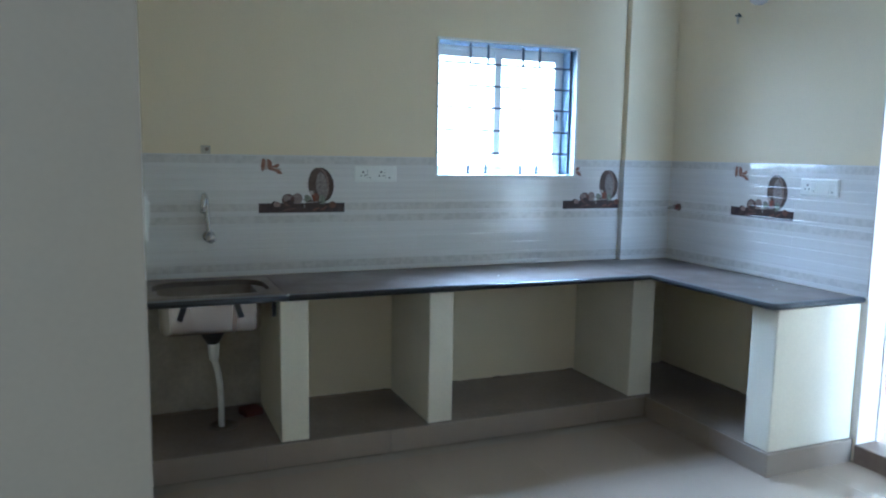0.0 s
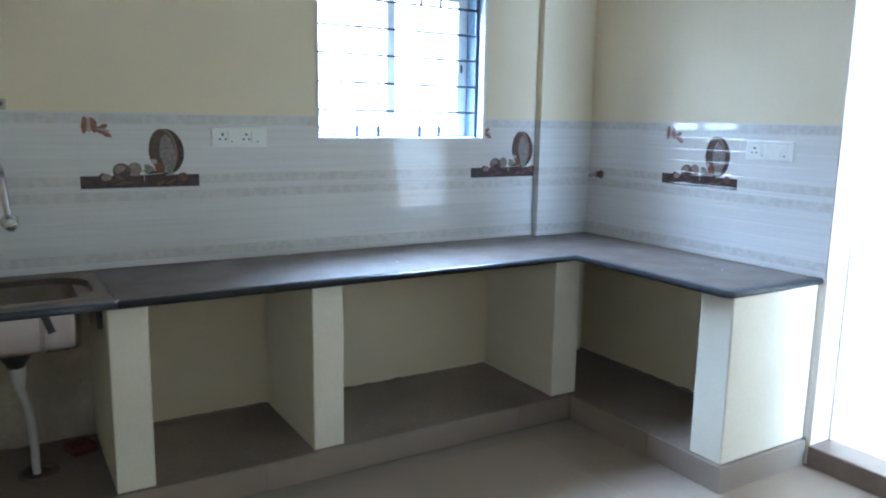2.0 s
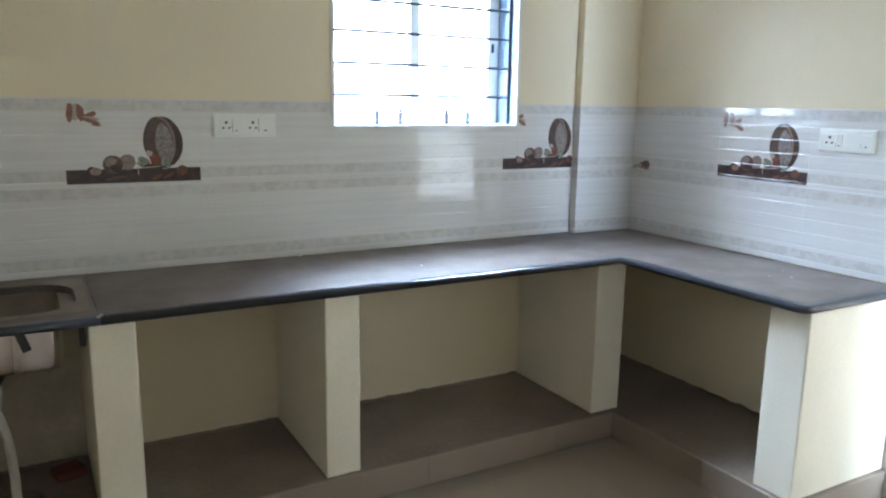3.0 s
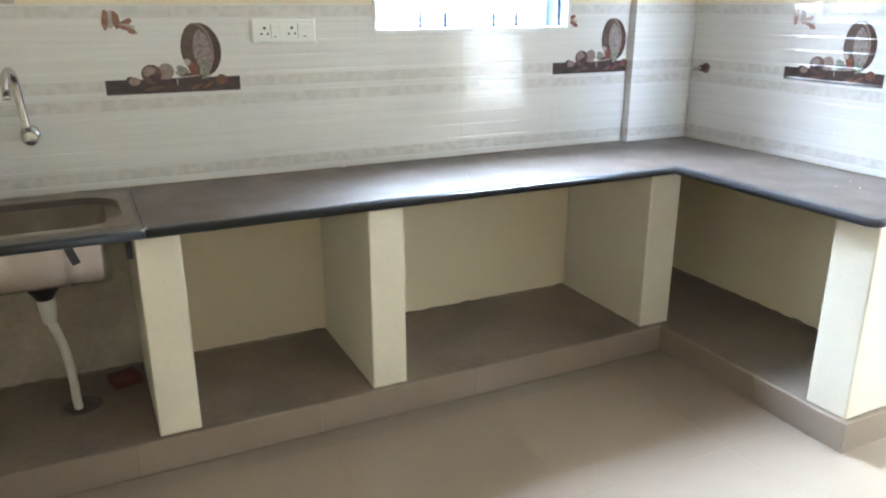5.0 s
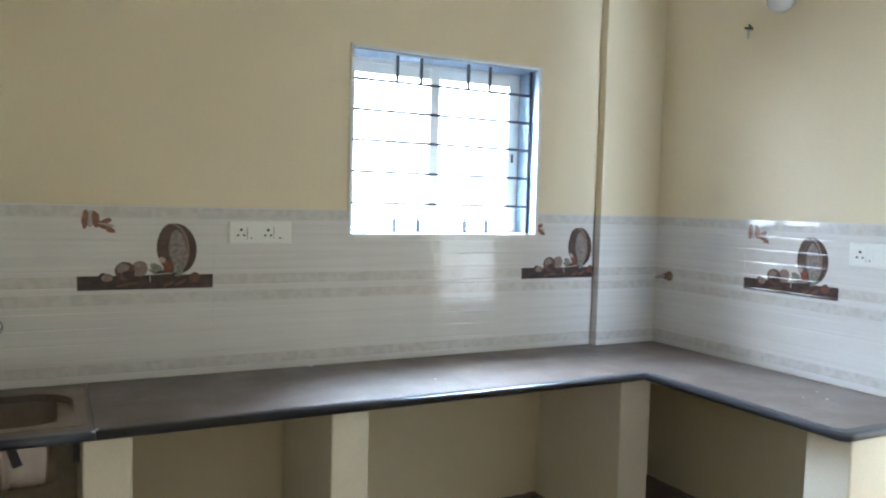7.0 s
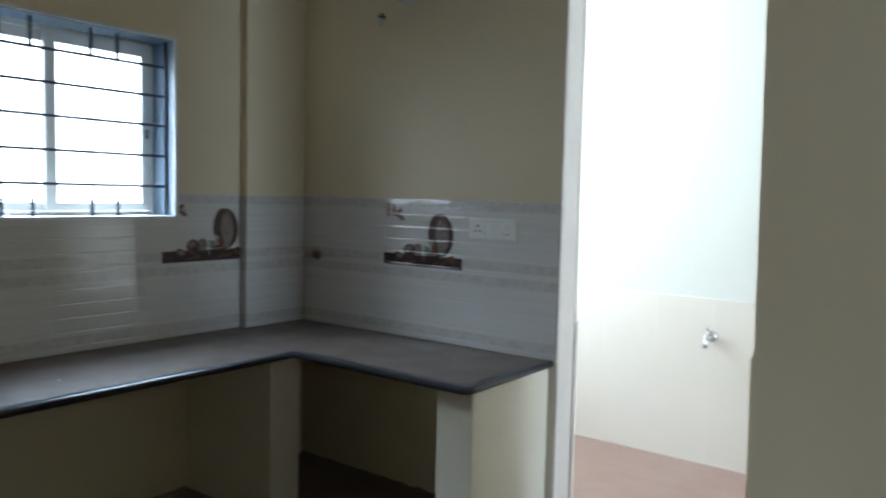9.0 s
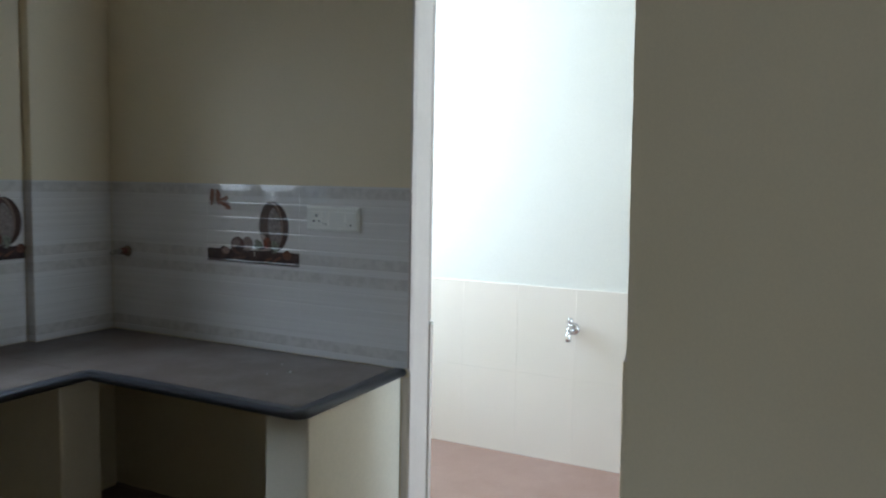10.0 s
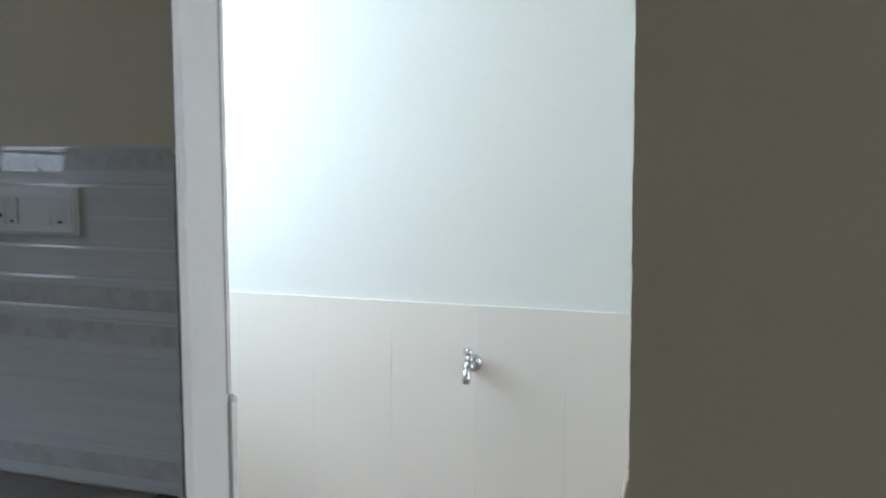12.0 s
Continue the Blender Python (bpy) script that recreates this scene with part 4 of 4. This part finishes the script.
ONION_PRINTS = [
    ("printed_onion", 0.2016, 0.082, 0.027, 0.028, 0, 0.05, P_ONION2),
    ("printed_onion", 0.153, 0.074, 0.034, 0.033, 0, 0.05, P_ONION),
    ("printed_onion_sheen", 0.146, 0.084, 0.020, 0.015, 20, 0.35, P_ONION2),
    ("printed_onion_shade", 0.163, 0.060, 0.021, 0.013, -20, 0.2, P_PLANK),
    ("printed_leaf", 0.080, 0.058, 0.014, 0.010, 30, 0.2, P_PLANK),
    ("printed_garlic", 0.096, 0.052, 0.019, 0.014, 0, 0.12, P_GARLIC),
    ("printed_herbs", 0.256, 0.080, 0.021, 0.020, 0, 0.45, P_GREEN),
    ("printed_herbs", 0.332, 0.076, 0.018, 0.024, 0, 0.5, P_GREEN),
]
FRUIT_PRINTS = [
    ("printed_herbs", 0.290, 0.064, 0.034, 0.010, 0, 0.4, P_PLANK),
    ("printed_tomato", 0.297, 0.088, 0.018, 0.022, 4, 0.06, P_TOMATO),
    ("printed_tomato_shade", 0.306, 0.084, 0.010, 0.018, 8, 0.15, P_ORANGE),
    ("printed_tomato_sheen", 0.291, 0.101, 0.006, 0.008, 0, 0.3, P_CHILLI),
    ("printed_flower", 0.276, 0.112, 0.011, 0.011, 0, 0.2, P_PALE),
    ("printed_fork", 0.275, 0.062, 0.042, 0.0022, 4, 0.1, P_PALE),
    ("printed_fork", 0.236, 0.048, 0.0022, 0.017, 3, 0.1, P_PALE),
    ("printed_apricot", 0.389, 0.048, 0.020, 0.018, 0, 0.06, P_ORANGE),
]
CHILLI_PRINTS = [
    ("printed_chilli_shine", 0.043, 0.258, 0.015, 0.029, -6, 0.1, P_PALE),
    ("printed_chilli", 0.026, 0.256, 0.0105, 0.033, -5, 0.15, P_CHILLI),
    ("printed_chilli", 0.060, 0.257, 0.0125, 0.030, 6, 0.25, P_CHILLI),
    ("printed_chilli", 0.086, 0.246, 0.026, 0.0095, 24, 0.2, P_CHILLI),
    ("printed_chilli_shine", 0.093, 0.236, 0.027, 0.006, -10, 0.2, P_PALE),
    ("printed_chilli", 0.090, 0.228, 0.032, 0.0070, -18, 0.2, P_CHILLI),
    ("printed_chilli_tip", 0.108, 0.214, 0.016, 0.0045, -8, 0.2, P_CHILLI),
]
PRINTS = BOWL_PRINTS + ONION_PRINTS + FRUIT_PRINTS + CHILLI_PRINTS


def still_life(tile, u, v, width, left=0.0):
    """The printed bowl, onions and chillies of a picture tile, on its glaze, cut off left of the given offset."""
    prof = tile_profile(ROW1, ROW2)
    for k, (name, du, dv, ru, rv, turn, wob, mat) in enumerate(PRINTS):
        if name == "printed_plank":
            bm = bmesh.new()
            bm.faces.new([bm.verts.new(p) for p in ((u + 0.001, v + 0.008, 0), (u + width - 0.001, v + 0.008, 0), (u + width - 0.001, v + 0.058, 0), (u + 0.001, v + 0.058, 0))])
        elif du - ru < left or du + ru > width + 0.004:
            continue
        else:
            bm = blob(u + du, v + dv, ru, rv, 0, turn, wob, 28, k + 1)
        part(name, laid(bm, prof, 0.00015 + 0.00006 * k), mat, tile)


ROW0, ROW1, ROW2 = 0.8072, 1.1200, TILE_TOP
M_NORTH = on_wall(0, NORTH, 0, ALONG_NORTH)
M_EAST = on_wall(EAST, 0, 0, ALONG_EAST)
M_PILLAR = on_wall(0, COL_Y, 0, ALONG_NORTH)
M_PILLAR_SIDE = on_wall(COL_X, 0, 0, ALONG_EAST)
edges = [WEST + 0.001, 0.055, 0.510, 0.965, 1.420, 1.875, 2.330, COL_X - 0.008]
for a, b in zip(edges, edges[1:]):
    wall_tile(wall_north, M_NORTH, a, b, ROW0, ROW1)
    if a < WX0 < b:
        wall_tile(wall_north, M_NORTH, a, WX0 - 0.004, ROW1, ROW2)
        wall_tile(wall_north, M_NORTH, WX0 - 0.004, b, ROW1, ROW2, WZ0 - 0.002)
    elif a < WX1 < b:
        wall_tile(wall_north, M_NORTH, a, WX1 + 0.004, ROW1, ROW2, WZ0 - 0.002)
        ob = wall_tile(wall_north, M_NORTH, WX1 + 0.004, b, ROW1, ROW2)
        still_life(ob, 2.326, ROW1, b - 2.327, 0.0)
        for o in [c for c in ob.children if c.name.startswith("printed_chilli")]:
            if max(v.co.x for v in o.data.vertices) < WX1 + 0.012:
                bpy.data.objects.remove(o)
            else:
                for v in o.data.vertices:
                    v.co.x = max(v.co.x, WX1 + 0.006)
    elif WX0 < a and b < WX1:
        wall_tile(wall_north, M_NORTH, a, b, ROW1, ROW2, WZ0 - 0.002)
    else:
        ob = wall_tile(wall_north, M_NORTH, a, b, ROW1, ROW2)
        if abs(a - 0.510) < 0.01:
            still_life(ob, a, ROW1, b - a)
pillar = bpy.data.objects["pillar"]
for z0, z1 in ((ROW0, ROW1), (ROW1, ROW2)):
    wall_tile(pillar, M_PILLAR, COL_X - 0.007, EAST - 0.008, z0, z1)
    wall_tile(pillar, M_PILLAR_SIDE, -NORTH + 0.008, -COL_Y + 0.0, z0, z1)
east_edges = [COL_Y - 0.008, 3.967, 3.515, 3.070, DOOR_N + 0.002]
for a, b in zip(east_edges, east_edges[1:]):
    wall_tile(wall_east, M_EAST, -a, -b, ROW0, ROW1)
    ob = wall_tile(wall_east, M_EAST, -a, -b, ROW1, ROW2)
    if abs(a - 3.515) < 0.01:
        still_life(ob, -a, ROW1, a - b)
